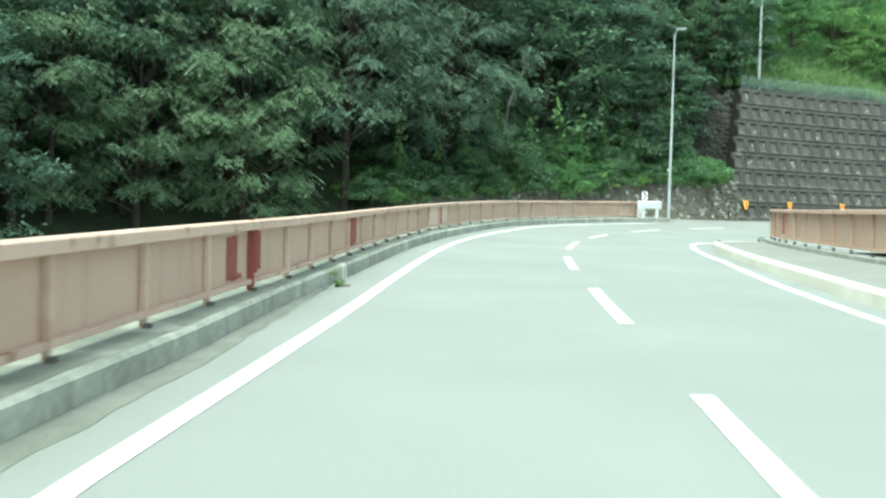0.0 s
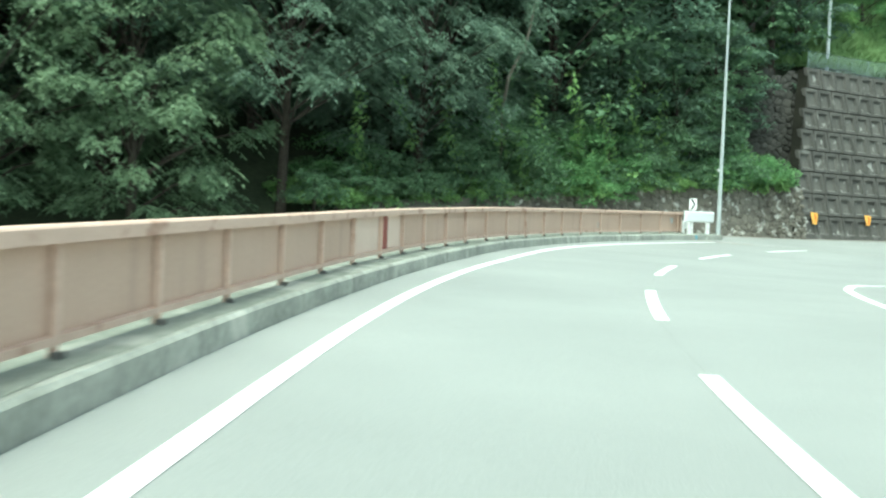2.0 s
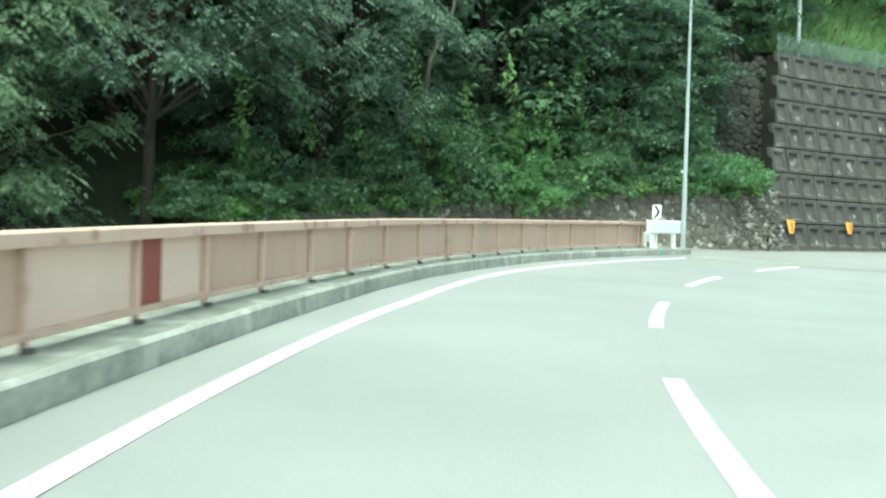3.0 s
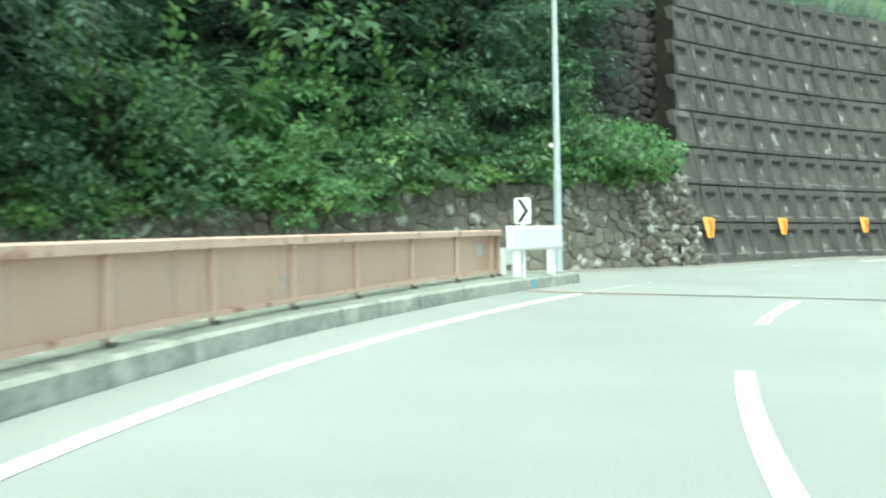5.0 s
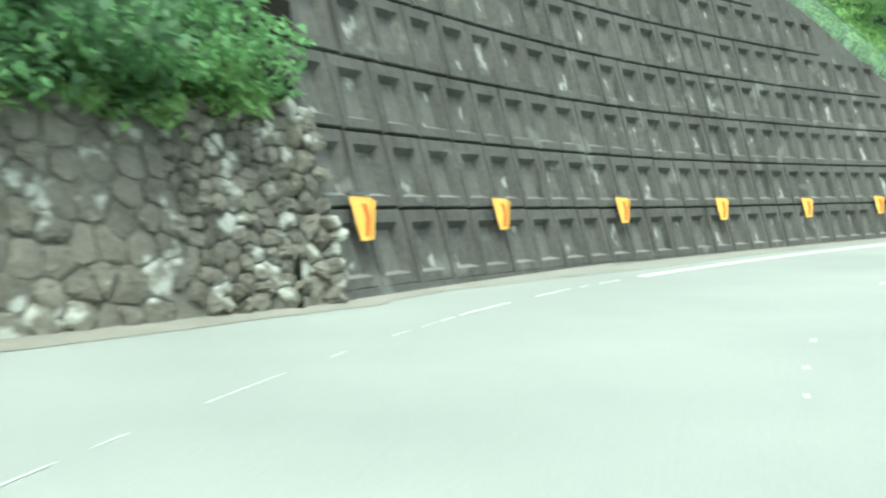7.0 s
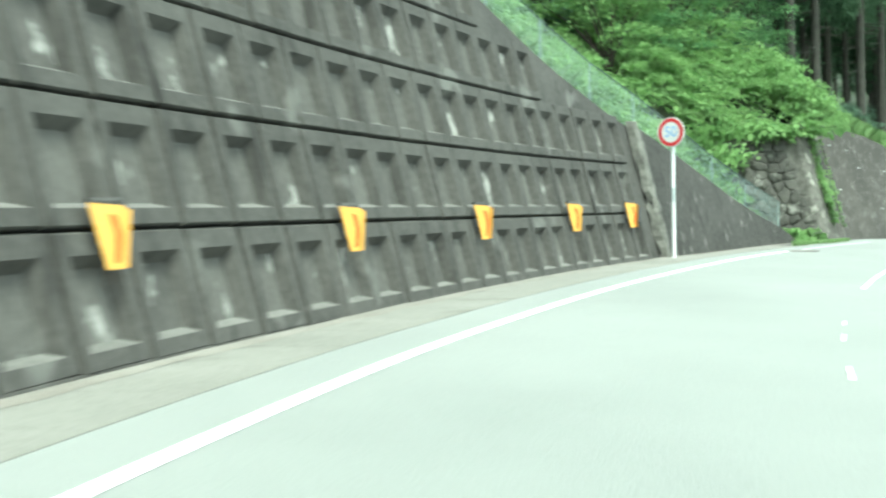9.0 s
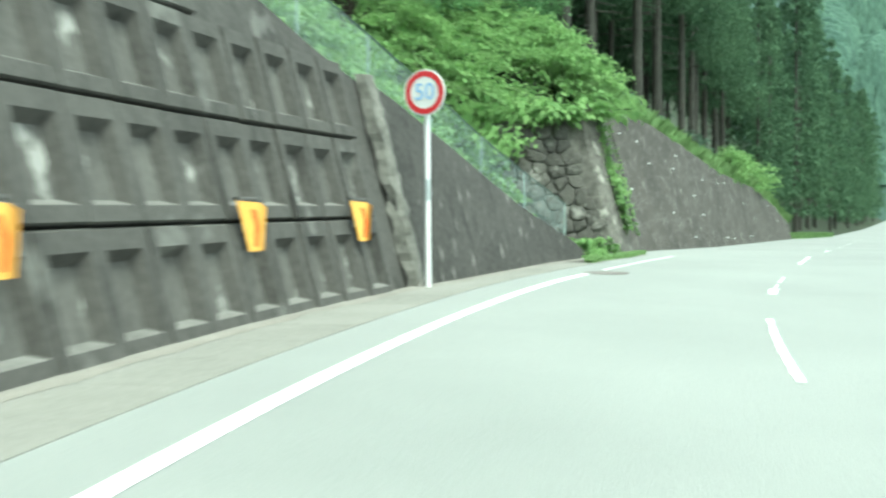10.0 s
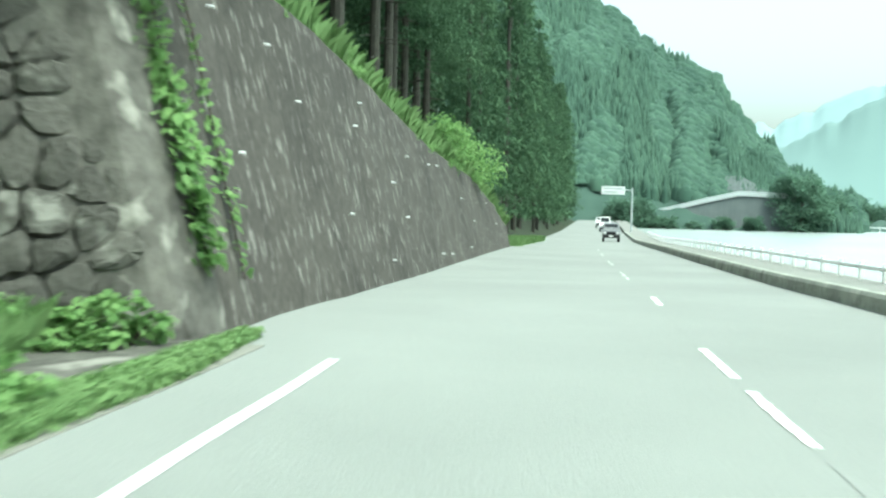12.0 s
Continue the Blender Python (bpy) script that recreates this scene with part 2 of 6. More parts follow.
def box(bm, x0, x1, y0, y1, z0, z1, bevel=0.0, m=None):
    r = bmesh.ops.create_cube(bm, size=1)["verts"]
    for v in r:
        v.co = Vector((x0 + (v.co.x + 0.5) * (x1 - x0), y0 + (v.co.y + 0.5) * (y1 - y0), z0 + (v.co.z + 0.5) * (z1 - z0)))
    if bevel:
        es = list({e for v in r for e in v.link_edges})
        r = bmesh.ops.bevel(bm, geom=es, offset=bevel, segments=2, affect="EDGES")["verts"]
    if m is not None:
        bmesh.ops.transform(bm, matrix=m, verts=r)
    return bm


def tube(bm, pts, radii, sides=10, caps=True):
    """A round tube along points, with a radius at each."""
    rings = []
    for i, p in enumerate(pts):
        p = Vector(p)
        a, b = Vector(pts[max(i - 1, 0)]), Vector(pts[min(i + 1, len(pts) - 1)])
        q = (b - a).to_track_quat("Z", "Y").to_matrix()
        rings.append([bm.verts.new(p + q @ Vector((radii[i] * math.cos(k * math.tau / sides), radii[i] * math.sin(k * math.tau / sides), 0))) for k in range(sides)])
    for a, b in zip(rings, rings[1:]):
        for k in range(sides):
            bm.faces.new((a[k], a[(k + 1) % sides], b[(k + 1) % sides], b[k]))
    if caps:
        bm.faces.new(rings[0][::-1])
        bm.faces.new(rings[-1])
    return bm


def steps(a, b, step):
    n = max(1, round((b - a) / step))
    return [a + (b - a) * i / n for i in range(n + 1)]


def loft(name, ss, section, material, parent=None, closed=False, smooth=False):
    """A long body along the road: section(s) gives places, the same number at each s."""
    verts, faces = [], []
    for s in ss:
        ring = section(s)
        k = len(ring)
        verts += ring
    n = len(ss)
    for i in range(n - 1):
        for j in range(k if closed else k - 1):
            a, b = i * k + j, i * k + (j + 1) % k
            faces.append((a, b, b + k, a + k))
    if closed:
        faces += [tuple(range(k))[::-1], tuple(range((n - 1) * k, n * k))]
    ob = mesh_ob(name, verts, faces, material, parent, smooth)
    bm = bmesh.new()
    bm.from_mesh(ob.data)
    bmesh.ops.recalc_face_normals(bm, faces=bm.faces)
    bm.to_mesh(ob.data)
    bm.free()
    return ob


def structure(ob, label, category):
    return tagged(ob, label, category, kind="structure")


# ---- road, pavement, kerbs ----
def gutter_dip(s):
    return lerp(s, (82.5, 0.0), (84, 0.045), (107, 0.045), (112.5, 0.0))


def gutter_edge(s):
    share = min(max((s - 75.0) / 6.5, 0.0), 1.0)
    return (wall_d(s) - 0.1) * (1 - share) + (edge_d(s) + 0.68) * share


def road_left(s):
    if 82 <= s <= 112:
        return edge_d(s) + 0.74
    return kerb_d(s) if s < 66 else lerp(s, (66, 7.0), (70, 7.2), (74, 5.7), (80, 5.4), (88, 5.35), (96, 5.1), (105, 4.8), (115, 4.5), (118, 4.4), (420, 4.3)) if s > 66.5 else 6.5


def road_right(s):
    return lerp(s, (-30, -4.15), (38, -4.15), (42, -9), (50, -20), (85, -20), (104, -3.4), (420, -3.4))


def road_section(s):
    a, b = road_left(s), road_right(s)
    return [at(s, a + (b - a) * i / 8) for i in range(9)]


road = structure(loft("road", steps(-30, 420, 1.0), road_section, ASPHALT), "pale grey worn asphalt road curving to the right", "road")


def ribbon(name, a, b, d, width, material, label, lift=0.006):
    ob = loft(name, steps(a, b, 0.5), lambda s: [at(s, d(s) + width / 2, lift), at(s, d(s) - width / 2, lift)], material)
    return structure(ob, label, "road marking")


def dash_d(s):
    return lerp(s, (3, 0.2), (5.2, 0.15), (7.8, 0.04), (12, -0.03), (17, -0.09), (26, 0.0), (36, 0.03), (44, 0.0), (54, -0.02), (63, 0.01), (70, 0.06), (90, -0.05), (98, 0.0), (103, 0.08), (107, 0.07), (115, -0.11), (120, -0.14), (127, -0.35), (140, -0.4), (170, -0.3))


ribbon("edge_line", -30, 63.25, edge_d, 0.16, PAINT, "solid white painted line along the road's outer edge")
ribbon("edge_line", 80, 109.1, edge_d, 0.15, PAINT, "solid white painted line below the retaining wall")
ribbon("edge_line", 110.4, 117.4, edge_d, 0.095, WORN, "worn white painted edge line on the asphalt")
for a, b in ((-6, -1.4), (3.2, 7.8), (12.2, 16.9), (21.4, 26.0), (30.3, 35.2), (39.7, 44.1), (49.2, 53.9), (58.9, 63.4)):
    ribbon("centre_dash", a, b, dash_d, 0.16, PAINT, "white centre dash painted on pale asphalt")


def worn_dash(a, b, share, dfun=dash_d, name="centre_dash", label="half worn-away white centre dash on the asphalt", most=0.15):
    """What is left of a worn dash: ragged strips of paint."""
    rnd = random.Random(int(a * 10))
    vs, fs = [], []
    q, on, last = a, True, False
    while q < b:
        if rnd.random() < 0.35:
            on = rnd.random() < share
        if on:
            half = most / 2 * rnd.uniform(0.45 + 0.4 * share, 1.0)
            c = rnd.uniform(-0.5, 0.5) * (most / 2 - half)
            vs += [at(q, dfun(q) + c - half, 0.006), at(q, dfun(q) + c + half * rnd.uniform(0.6, 1.0), 0.006)]
            if last:
                k = len(vs)
                fs.append((k - 4, k - 3, k - 1, k - 2))
        last = on
        q += rnd.uniform(0.06, 0.14)
    if fs:
        structure(mesh_ob(name, vs, fs, PAINT if most > 0.1 else WORN), label, "road marking")


for a, b, share in ((69.3, 74.2, 0.3), (78.9, 83.5, 0.35), (88.8, 93.2, 0.6), (98.1, 102.8, 0.85), (107.7, 111.2, 0.5), (115.0, 119.6, 0.86), (125.2, 127.2, 0.8), (134, 138, 0.6), (143, 147, 0.6), (152, 156, 0.6), (162, 166, 0.6)):
    worn_dash(a, b, share, most=0.15 if share > 0.88 else 0.105 if share > 0.7 else 0.07)


worn_dash(106.5, 107.5, 0.95, most=0.16, label="last broad flake of a worn white centre dash")
worn_dash(63.9, 66.1, 1.0, edge_d, "edge_line", "thin worn white edge line past the bridge joint", 0.05)
worn_dash(66.1, 73, 0.3, edge_d, "edge_line", "faint flakes of the old edge line", 0.015)
worn_dash(73, 80, 0.8, edge_d, "edge_line", "thin worn white edge line below the wall", 0.042)


def right_line_d(s):
    return lerp(s, (-30, -2.85), (10, -2.95), (14, -3.0), (19, -3.14), (23, -3.33), (26.5, -3.49), (33, -3.42), (38, -3.38), (40, -3.42), (42, -3.7), (43.2, -4.5), (43.8, -5.5))


ribbon("edge_line", -30, 43.8, right_line_d, 0.16, PAINT, "white painted line bending round the pavement's end")


# left kerb under the bridge railing
def kerb_section(s):
    d, h, w = kerb_d(s), 0.21, lerp(s, (56, 1.3), (61, 0.88))
    return [at(s, d, -0.3), at(s, d + 0.02, h - 0.03), at(s, d + 0.05, h), at(s, d + w - 0.03, h + 0.01), at(s, d + w, h - 0.03), at(s, d + w, -0.6)]


structure(loft("kerb_left", steps(-30, 66.3, 0.8), kerb_section, CONCRETE, closed=True), "stained grey concrete kerb carrying the bridge railing", "kerb")


# right pavement with its pale kerb, rounded at the end
def pave_d(s):
    return lerp(s, (-30, -3.4), (15, -3.5), (21, -3.7), (26, -3.86), (30, -3.95), (33, -3.93), (35.5, -3.95), (37.5, -4.4), (38.9, -5.2), (39.6, -6.2))


structure(loft("pavement", steps(-30, 39.2, 0.8), lambda s: [at(s, pave_d(s) - 0.15 - (6.2 + max(pave_d(s), -6.1)) * i / 4, 0.21) for i in range(5)], PAVING), "grey footway behind the pale kerb", "pavement")
kerb_right = structure(new("kerb_right"), "row of pale cream concrete kerb stones", "kerb")
edges = steps(-20, 39.2, 1.0)
for a, b in zip(edges, edges[1:]):
    def stone_section(s):
        d = pave_d(s)
        return [at(s, d + 0.02, -0.1), at(s, d, 0.18), at(s, d - 0.03, 0.22), at(s, d - 0.17, 0.22), at(s, d - 0.2, -0.1)]
    loft("kerb_stone", [a + 0.006, (a + b) / 2, b - 0.006], stone_section, KERB_PALE, kerb_right, closed=True)


# ---- terrain ----
def hill(x, y):
    """Height of the bare ground."""
    i = 2 * int(np.argmin((CX[::2] - x) ** 2 + (CY[::2] - y) ** 2))
    s, h = float(CS[i]), float(CH[i])
    d = -(x - CX[i]) * math.cos(h) + (y - CY[i]) * math.sin(h)
    rough = 0.6 * noise.noise((x * 0.11, y * 0.11, 0)) + 2.5 * noise.noise((x * 0.02, y * 0.02, 5))
    if d > 0:
        if s < 74.6:
            face = stone_d(s) + 1.2
            base = lerp(s, (30, -5.0), (50, -3.0), (58, 0.2), (63, 1.6), (70, 2.3), (75, 2.6))
            u = d - face
            z = base + (0.62 * u if u > 0 else max(0.9 * u, -9 - base))
            if s > 66 and u < 0:
                z = min(z, -0.4)
        elif s < 113.0:
            u = d - (wall_d(s) + BATTER * wall_top(s) + lerp(s, (74.6, 3.0), (77.5, 2.4), (79.5, 1.0), (100, 1.0), (104, 1.6)))
            z = -0.5 if u < -0.6 else wall_top(s) + 0.1 + 0.9 * max(min(u, 6), 0) + 0.6 * max(u - 6, 0)
        elif s < 117.6:
            u = d - lerp(s, (113, 6.2), (117.6, 6.8))
            z = -0.1 if u < 0 else 0.2 + 0.95 * min(u, 6) + 0.6 * max(u - 6, 0)
        elif s < 121.5:
            u = d - 7.4
            z = -0.1 if u < 0 else 3.3 + 0.7 * u
        else:
            top = max(w3_top(s), 0.4) + grade(s)
            u = d - (4.2 + BATTER * top + 0.7)
            if s > 168:
                u = d - 6.0
                top = grade(s)
            z = grade(s) - 0.4 if u < -0.3 else top + 0.1 + 0.6 * max(u, 0)
        if z > 4:
            z += rough * min(1, (z - 4) / 8)
        return min(z, 90 + 10 * rough)
    right = -road_right(s) + (2.9 if s < 42 or s > 100 else 3.0)
    z = grade(s) - 0.35 - 1.3 * max(0.0, -d - right)
    if s < 44 and d < -7.9:
        z = min(z, -3)
    if -8 < d < 5 and s < 66:
        z = -8.5
    return max(z, -8.5)


def spread(a, b, near, centre, growth):
    out = [centre]
    for sign, end in ((1, b), (-1, a)):
        p, w = centre, near
        while (end - p) * sign > 0:
            if abs(p - centre) > 95:
                w *= growth
            p += sign * w
            out.append(p)
    return sorted(out)


gx, gy = spread(-1500, 2500, 0.95, 40, 1.12), spread(-1500, 2500, 0.95, 70, 1.12)
verts = [(x, y, hill(x, y)) for y in gy for x in gx]
nx = len(gx)
faces = [(j * nx + i, j * nx + i + 1, (j + 1) * nx + i + 1, (j + 1) * nx + i) for j in range(len(gy) - 1) for i in range(nx - 1)]
structure(mesh_ob("ground", verts, faces, SOIL, smooth=True), "dark forest soil rising as a wooded hillside beside the road", "ground")
structure(mesh_ob("water", [(-1500, -1500, -4.2), (2500, -1500, -4.2), (2500, 2500, -4.2), (-1500, 2500, -4.2)], [(0, 1, 2, 3)], WATER), "still reservoir water below the road, sky reflection in its pale colour", "water")


# ---- retaining walls ----
def wall_place(s, z, out=0.0):
    """A place on the battered face left of the road; out: metres towards the road."""
    return at(s, wall_d(s) + BATTER * z - out, 0, True) + Vector((0, 0, z))


def wall_body(name, a, b, front, material, label):
    def section(s):
        t = max(wall_top(s), 0.12)
        lean = 0.36 * max(0.0, 1 - (s - 73.9) / 9)
        f = [wall_place(s + lean * max(z, 0), z, -front) for z in (-0.5, t * 0.33, t * 0.66, t)]
        th = lerp(s, (73.9, 0.28), (79, 0.9))
        return f + [wall_place(s + lean * t, t, -front - th), wall_place(s, -0.5, -front - th * lerp(s, (73.9, 1.1), (79, 2.5)))]
    return structure(loft(name, steps(a, b, 0.6), section, material, closed=True), label, "retaining wall")


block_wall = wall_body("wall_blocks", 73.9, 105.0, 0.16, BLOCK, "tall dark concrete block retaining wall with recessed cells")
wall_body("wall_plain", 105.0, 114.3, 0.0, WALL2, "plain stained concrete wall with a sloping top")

ROW_H = 1.065
structure(loft("wall_return", steps(0.0, 8.7, 0.6), lambda z: [wall_place(73.5 + 0.36 * z - 0.2 * e, z, 0.01 - e) for e in (0.0, 0.25, 0.5)], END_SHADE), "end face of the block wall with shade in its near-black colour", "retaining wall")


def block_mesh():
    w, h, t = 0.4985, 0.5315, 0.2
    rim = [(-w, 0.035, -h), (w, 0.035, -h), (w, 0.035, h), (-w, 0.035, h)]
    front = [(-0.492, 0, -h + 0.013), (0.492, 0, -h + 0.013), (0.492, 0, h - 0.022), (-0.492, 0, h - 0.022)]
    back = [(x, t, z) for x, _, z in rim]
    hole = [(-0.385, 0.0, -0.385), (0.385, 0.0, -0.385), (0.345, 0.0, 0.345), (-0.345, 0.0, 0.345)]
    floor_ = [(-0.29, 0.125, -0.315), (0.29, 0.125, -0.315), (0.255, 0.125, 0.265), (-0.255, 0.125, 0.265)]
    v = front + back + hole + floor_ + rim
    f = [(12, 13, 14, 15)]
    for i in range(4):
        j = (i + 1) % 4
        f += [(i, j, 8 + j, 8 + i), (8 + i, 8 + j, 12 + j, 12 + i), (16 + i, 16 + j, j, i), (16 + j, 16 + i, 4 + i, 4 + j)]
    me = bpy.data.meshes.new("block")
    me.from_pydata(v, [], f)
    me.materials.append(BLOCK)
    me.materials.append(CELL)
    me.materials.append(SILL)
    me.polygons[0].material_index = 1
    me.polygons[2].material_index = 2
    return me


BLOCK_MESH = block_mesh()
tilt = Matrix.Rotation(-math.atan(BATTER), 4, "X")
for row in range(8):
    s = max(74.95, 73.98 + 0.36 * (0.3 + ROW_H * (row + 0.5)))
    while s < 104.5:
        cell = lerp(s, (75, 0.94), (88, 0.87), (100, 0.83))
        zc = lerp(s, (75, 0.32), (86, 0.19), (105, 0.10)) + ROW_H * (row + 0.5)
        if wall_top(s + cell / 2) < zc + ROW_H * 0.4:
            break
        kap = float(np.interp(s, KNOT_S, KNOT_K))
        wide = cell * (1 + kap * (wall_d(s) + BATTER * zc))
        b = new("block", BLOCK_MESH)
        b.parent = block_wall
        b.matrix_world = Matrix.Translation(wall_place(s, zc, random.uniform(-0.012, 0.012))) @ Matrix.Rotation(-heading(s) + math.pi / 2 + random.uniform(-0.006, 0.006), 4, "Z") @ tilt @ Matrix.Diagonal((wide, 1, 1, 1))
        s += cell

structure(loft("wall_footing", steps(74.5, 105.0, 0.6), lambda s: [wall_place(s, -0.3, 0.02), wall_place(s, lerp(s, (75, 0.34), (86, 0.21), (105, 0.12)), 0.015), wall_place(s, lerp(s, (75, 0.34), (86, 0.21), (105, 0.12)), -0.2), wall_place(s, -0.3, -0.3)], BLOCK, closed=True), "dark concrete footing under the block wall", "retaining wall")

# rough end column between the block wall and the plain wall
PALE_MORTAR = mat("pale_mortar", (0.085, 0.083, 0.072), (0.21, 0.205, 0.18), 2.5, 0.92, bump=0.9, fine=9)
loft_end = loft("wall_end", steps(0.05, 3.2, 0.12), lambda z: [wall_place(105.0 + q + 0.06 * noise.noise((z * 4, q * 9, 1)) - 0.02 * z, z, o + 0.07 * noise.noise((z * 4.3, q * 9, 4))) for q, o in ((-0.02, -0.12), (0.02, 0.03), (0.12, 0.07), (0.25, 0.06), (0.34, 0.02), (0.4, -0.12))], PALE_MORTAR)
structure(loft_end, "rough pale mortar edge where two walls meet", "retaining wall")


def w3_place(s, z, out=0.0):
    return at(s, lerp(s, (118, 4.12), (124, 3.95), (130, 3.9)) + BATTER * z - out, 0, True) + Vector((0, 0, z + grade(s)))


def w3_section(s):
    t = max(w3_top(s), 0.3)
    w = [0.05 * noise.noise((s * 0.6, k, 2)) for k in range(4)]
    return [w3_place(s, z, w[i]) for i, z in enumerate((-0.4, t * 0.33, t * 0.66, t))] + [w3_place(s, t, -0.6), w3_place(s, -0.4, -1.8)]


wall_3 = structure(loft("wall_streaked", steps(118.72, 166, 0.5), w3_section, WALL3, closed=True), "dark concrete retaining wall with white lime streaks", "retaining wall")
bm = bmesh.new()
tube(bm, [(0, 0.05, 0), (0, -0.05, -0.005)], [0.016, 0.016], 8)
pipe = part("weep_pipe", bm, WHITE, wall_3)
pipe.matrix_world = Matrix.Translation(w3_place(120.6, 1.75, 0.0)) @ Matrix.Rotation(-heading(120) + math.pi / 2, 4, "Z")
for k, zz in enumerate((0.35, 1.15, 1.9, 2.6, 3.2)):
    for i in range(20):
        s = 120.6 + 2.1 * i + (1.05 if k % 2 else 0)
        if zz < w3_top(s) - 0.4 and random.random() < 0.3:
            q = new("weep_pipe", pipe.data)
            q.parent = wall_3
            q.matrix_world = Matrix.Translation(w3_place(s, zz + random.uniform(-0.06, 0.06), 0.02)) @ Matrix.Rotation(-heading(s) + math.pi / 2, 4, "Z")


# ---- rubble stone walls ----
def clip(poly, p, q):
    """The part of a polygon that lies nearer to p than to q."""
    out = []
    mx, my, dx, dy = (p[0] + q[0]) / 2, (p[1] + q[1]) / 2, q[0] - p[0], q[1] - p[1]
    side = [(x - mx) * dx + (y - my) * dy for x, y in poly]
    for i, a in enumerate(poly):
        b, fa, fb = poly[(i + 1) % len(poly)], side[i], side[(i + 1) % len(poly)]
        if fa <= 0:
            out.append(a)
        if fa * fb < 0:
            t = fa / (fa - fb)
            out.append((a[0] + (b[0] - a[0]) * t, a[1] + (b[1] - a[1]) * t))
    return out


def rubble(parent, face, length, height, size, seed, keep=lambda u, z: True, flat=1.0, pieces=300, material=None):
    """Irregular fitted stones on a face: face(u, z) gives a place and the along-wall direction."""
    rnd = random.Random(seed)
    seeds, made = [], []
    z = -size * 0.4
    while z < height(0) + height(length) + size:
        u = rnd.uniform(-0.6, 0) * size
        while u < length + size:
            if rnd.random() > 0.08:
                seeds.append((u + rnd.uniform(-0.36, 0.36) * size, z + rnd.uniform(-0.36, 0.36) * size))
            u += size * rnd.uniform(0.8, 1.35)
        z += size * 0.86
    for k, c in enumerate(seeds):
        if not (0 <= c[0] <= length and -size * 0.3 < c[1] < height(c[0]) and keep(*c)):
            continue
        poly = [(c[0] - size, c[1] - size), (c[0] + size, c[1] - size), (c[0] + size, c[1] + size), (c[0] - size, c[1] + size)]
        for o in seeds:
            if o is not c and (o[0] - c[0]) ** 2 + (o[1] - c[1]) ** 2 < (2.4 * size) ** 2:
                poly = clip(poly, c, o)
        if len(poly) < 3:
            continue
        wavy = []
        for i, a in enumerate(poly):
            b = poly[(i + 1) % len(poly)]
            ln = math.hypot(b[0] - a[0], b[1] - a[1])
            if ln > 0.03:
                wavy.append((a[0] + (b[0] - a[0]) * 0.18, a[1] + (b[1] - a[1]) * 0.18))
                wavy.append(((a[0] + b[0]) / 2 + rnd.uniform(-0.09, 0.09) * ln, (a[1] + b[1]) / 2 + rnd.uniform(-0.09, 0.09) * ln))
                wavy.append((a[0] + (b[0] - a[0]) * 0.82, a[1] + (b[1] - a[1]) * 0.82))
        poly = wavy
        m = len(poly)
        if m < 3:
            continue
        gx_, gz_ = sum(x for x, _ in poly) / m, sum(y for _, y in poly) / m
        rim = [((x - gx_), (y - gz_)) for x, y in poly]
        bulge = rnd.uniform(0.03, 0.12) * flat
        tip = (rnd.uniform(-0.05, 0.05), rnd.uniform(-0.05, 0.05))
        slant = (rnd.uniform(-0.3, 0.3), rnd.uniform(-0.35, 0.2))
        v = [(x * 0.985, 0.02, y * 0.985) for x, y in rim] + [(x * 0.92 * w, -0.012 - bulge * 0.35 + 0.3 * (x * slant[0] + y * slant[1]), y * 0.92 * w) for (x, y), w in ((q, rnd.uniform(0.94, 1.03)) for q in rim)] + [(x * 0.62 + tip[0], -bulge * rnd.uniform(0.75, 1.1) + 0.25 * (x * slant[0] + y * slant[1]), y * 0.62 + tip[1]) for x, y in rim] + [(tip[0], -bulge * 1.08, tip[1])]
        f = []
        for ring_ in range(2):
            for i in range(m):
                j = (i + 1) % m
                f.append((ring_ * m + i, ring_ * m + j, ring_ * m + m + j, ring_ * m + m + i))
        f += [(2 * m + i, 2 * m + (i + 1) % m, 3 * m) for i in range(m)]
        p, t = face(gx_, gz_)
        made.append((c[0], Matrix.Translation(p) @ Matrix.Rotation(math.atan2(t.y, t.x), 4, "Z") @ tilt, v, f))
    made.sort(key=lambda e: -e[0])
    for _, m, v, f in made[:pieces]:
        me = bpy.data.meshes.new("stone")
        me.from_pydata(v, [], f)
        me.materials.append(material or STONE)
        ob = new("stone", me)
        ob.parent = parent
        ob.matrix_world = m
    vs, fs = [], []
    for _, m, v, f in made[pieces:]:
        k = len(vs)
        vs += [m @ Vector(q) for q in v]
        fs += [tuple(i + k for i in q) for q in f]
    if fs:
        tagged(mesh_ob("far_stones", vs, fs, material or STONE, parent), kind="stuff")


def stone_foot(s):
    return lerp(s, (56, -1.2), (62, -0.3), (67, 0.1), (70, 0.2), (75, 0.2))


def stone_top(s):
    return lerp(s, (56, 1.0), (62, 1.7), (67, 2.1), (71, 2.5), (75, 2.7))


def stone_place(s, z, out=0.0):
    return at(s, stone_d(s) + BATTER * z - out, 0, True) + Vector((0, 0, z))


stone_wall = structure(loft("wall_stone", steps(57, 74.45, 0.5), lambda s: [stone_place(s, stone_foot(s) - 0.6), stone_place(s, stone_foot(s) + 1.2), stone_place(s, stone_top(s)), stone_place(s, stone_top(s), -0.8), stone_place(s, stone_foot(s) - 0.6, -1.5)], MORTAR, closed=True), "dark rubble stone wall with pale lichen below the trees", "retaining wall")
S_RUN = steps(61, 74.5, 0.1)
U_RUN = np.concatenate([[0], np.cumsum([(stone_place(b, 0) - stone_place(a, 0)).length for a, b in zip(S_RUN, S_RUN[1:])])])


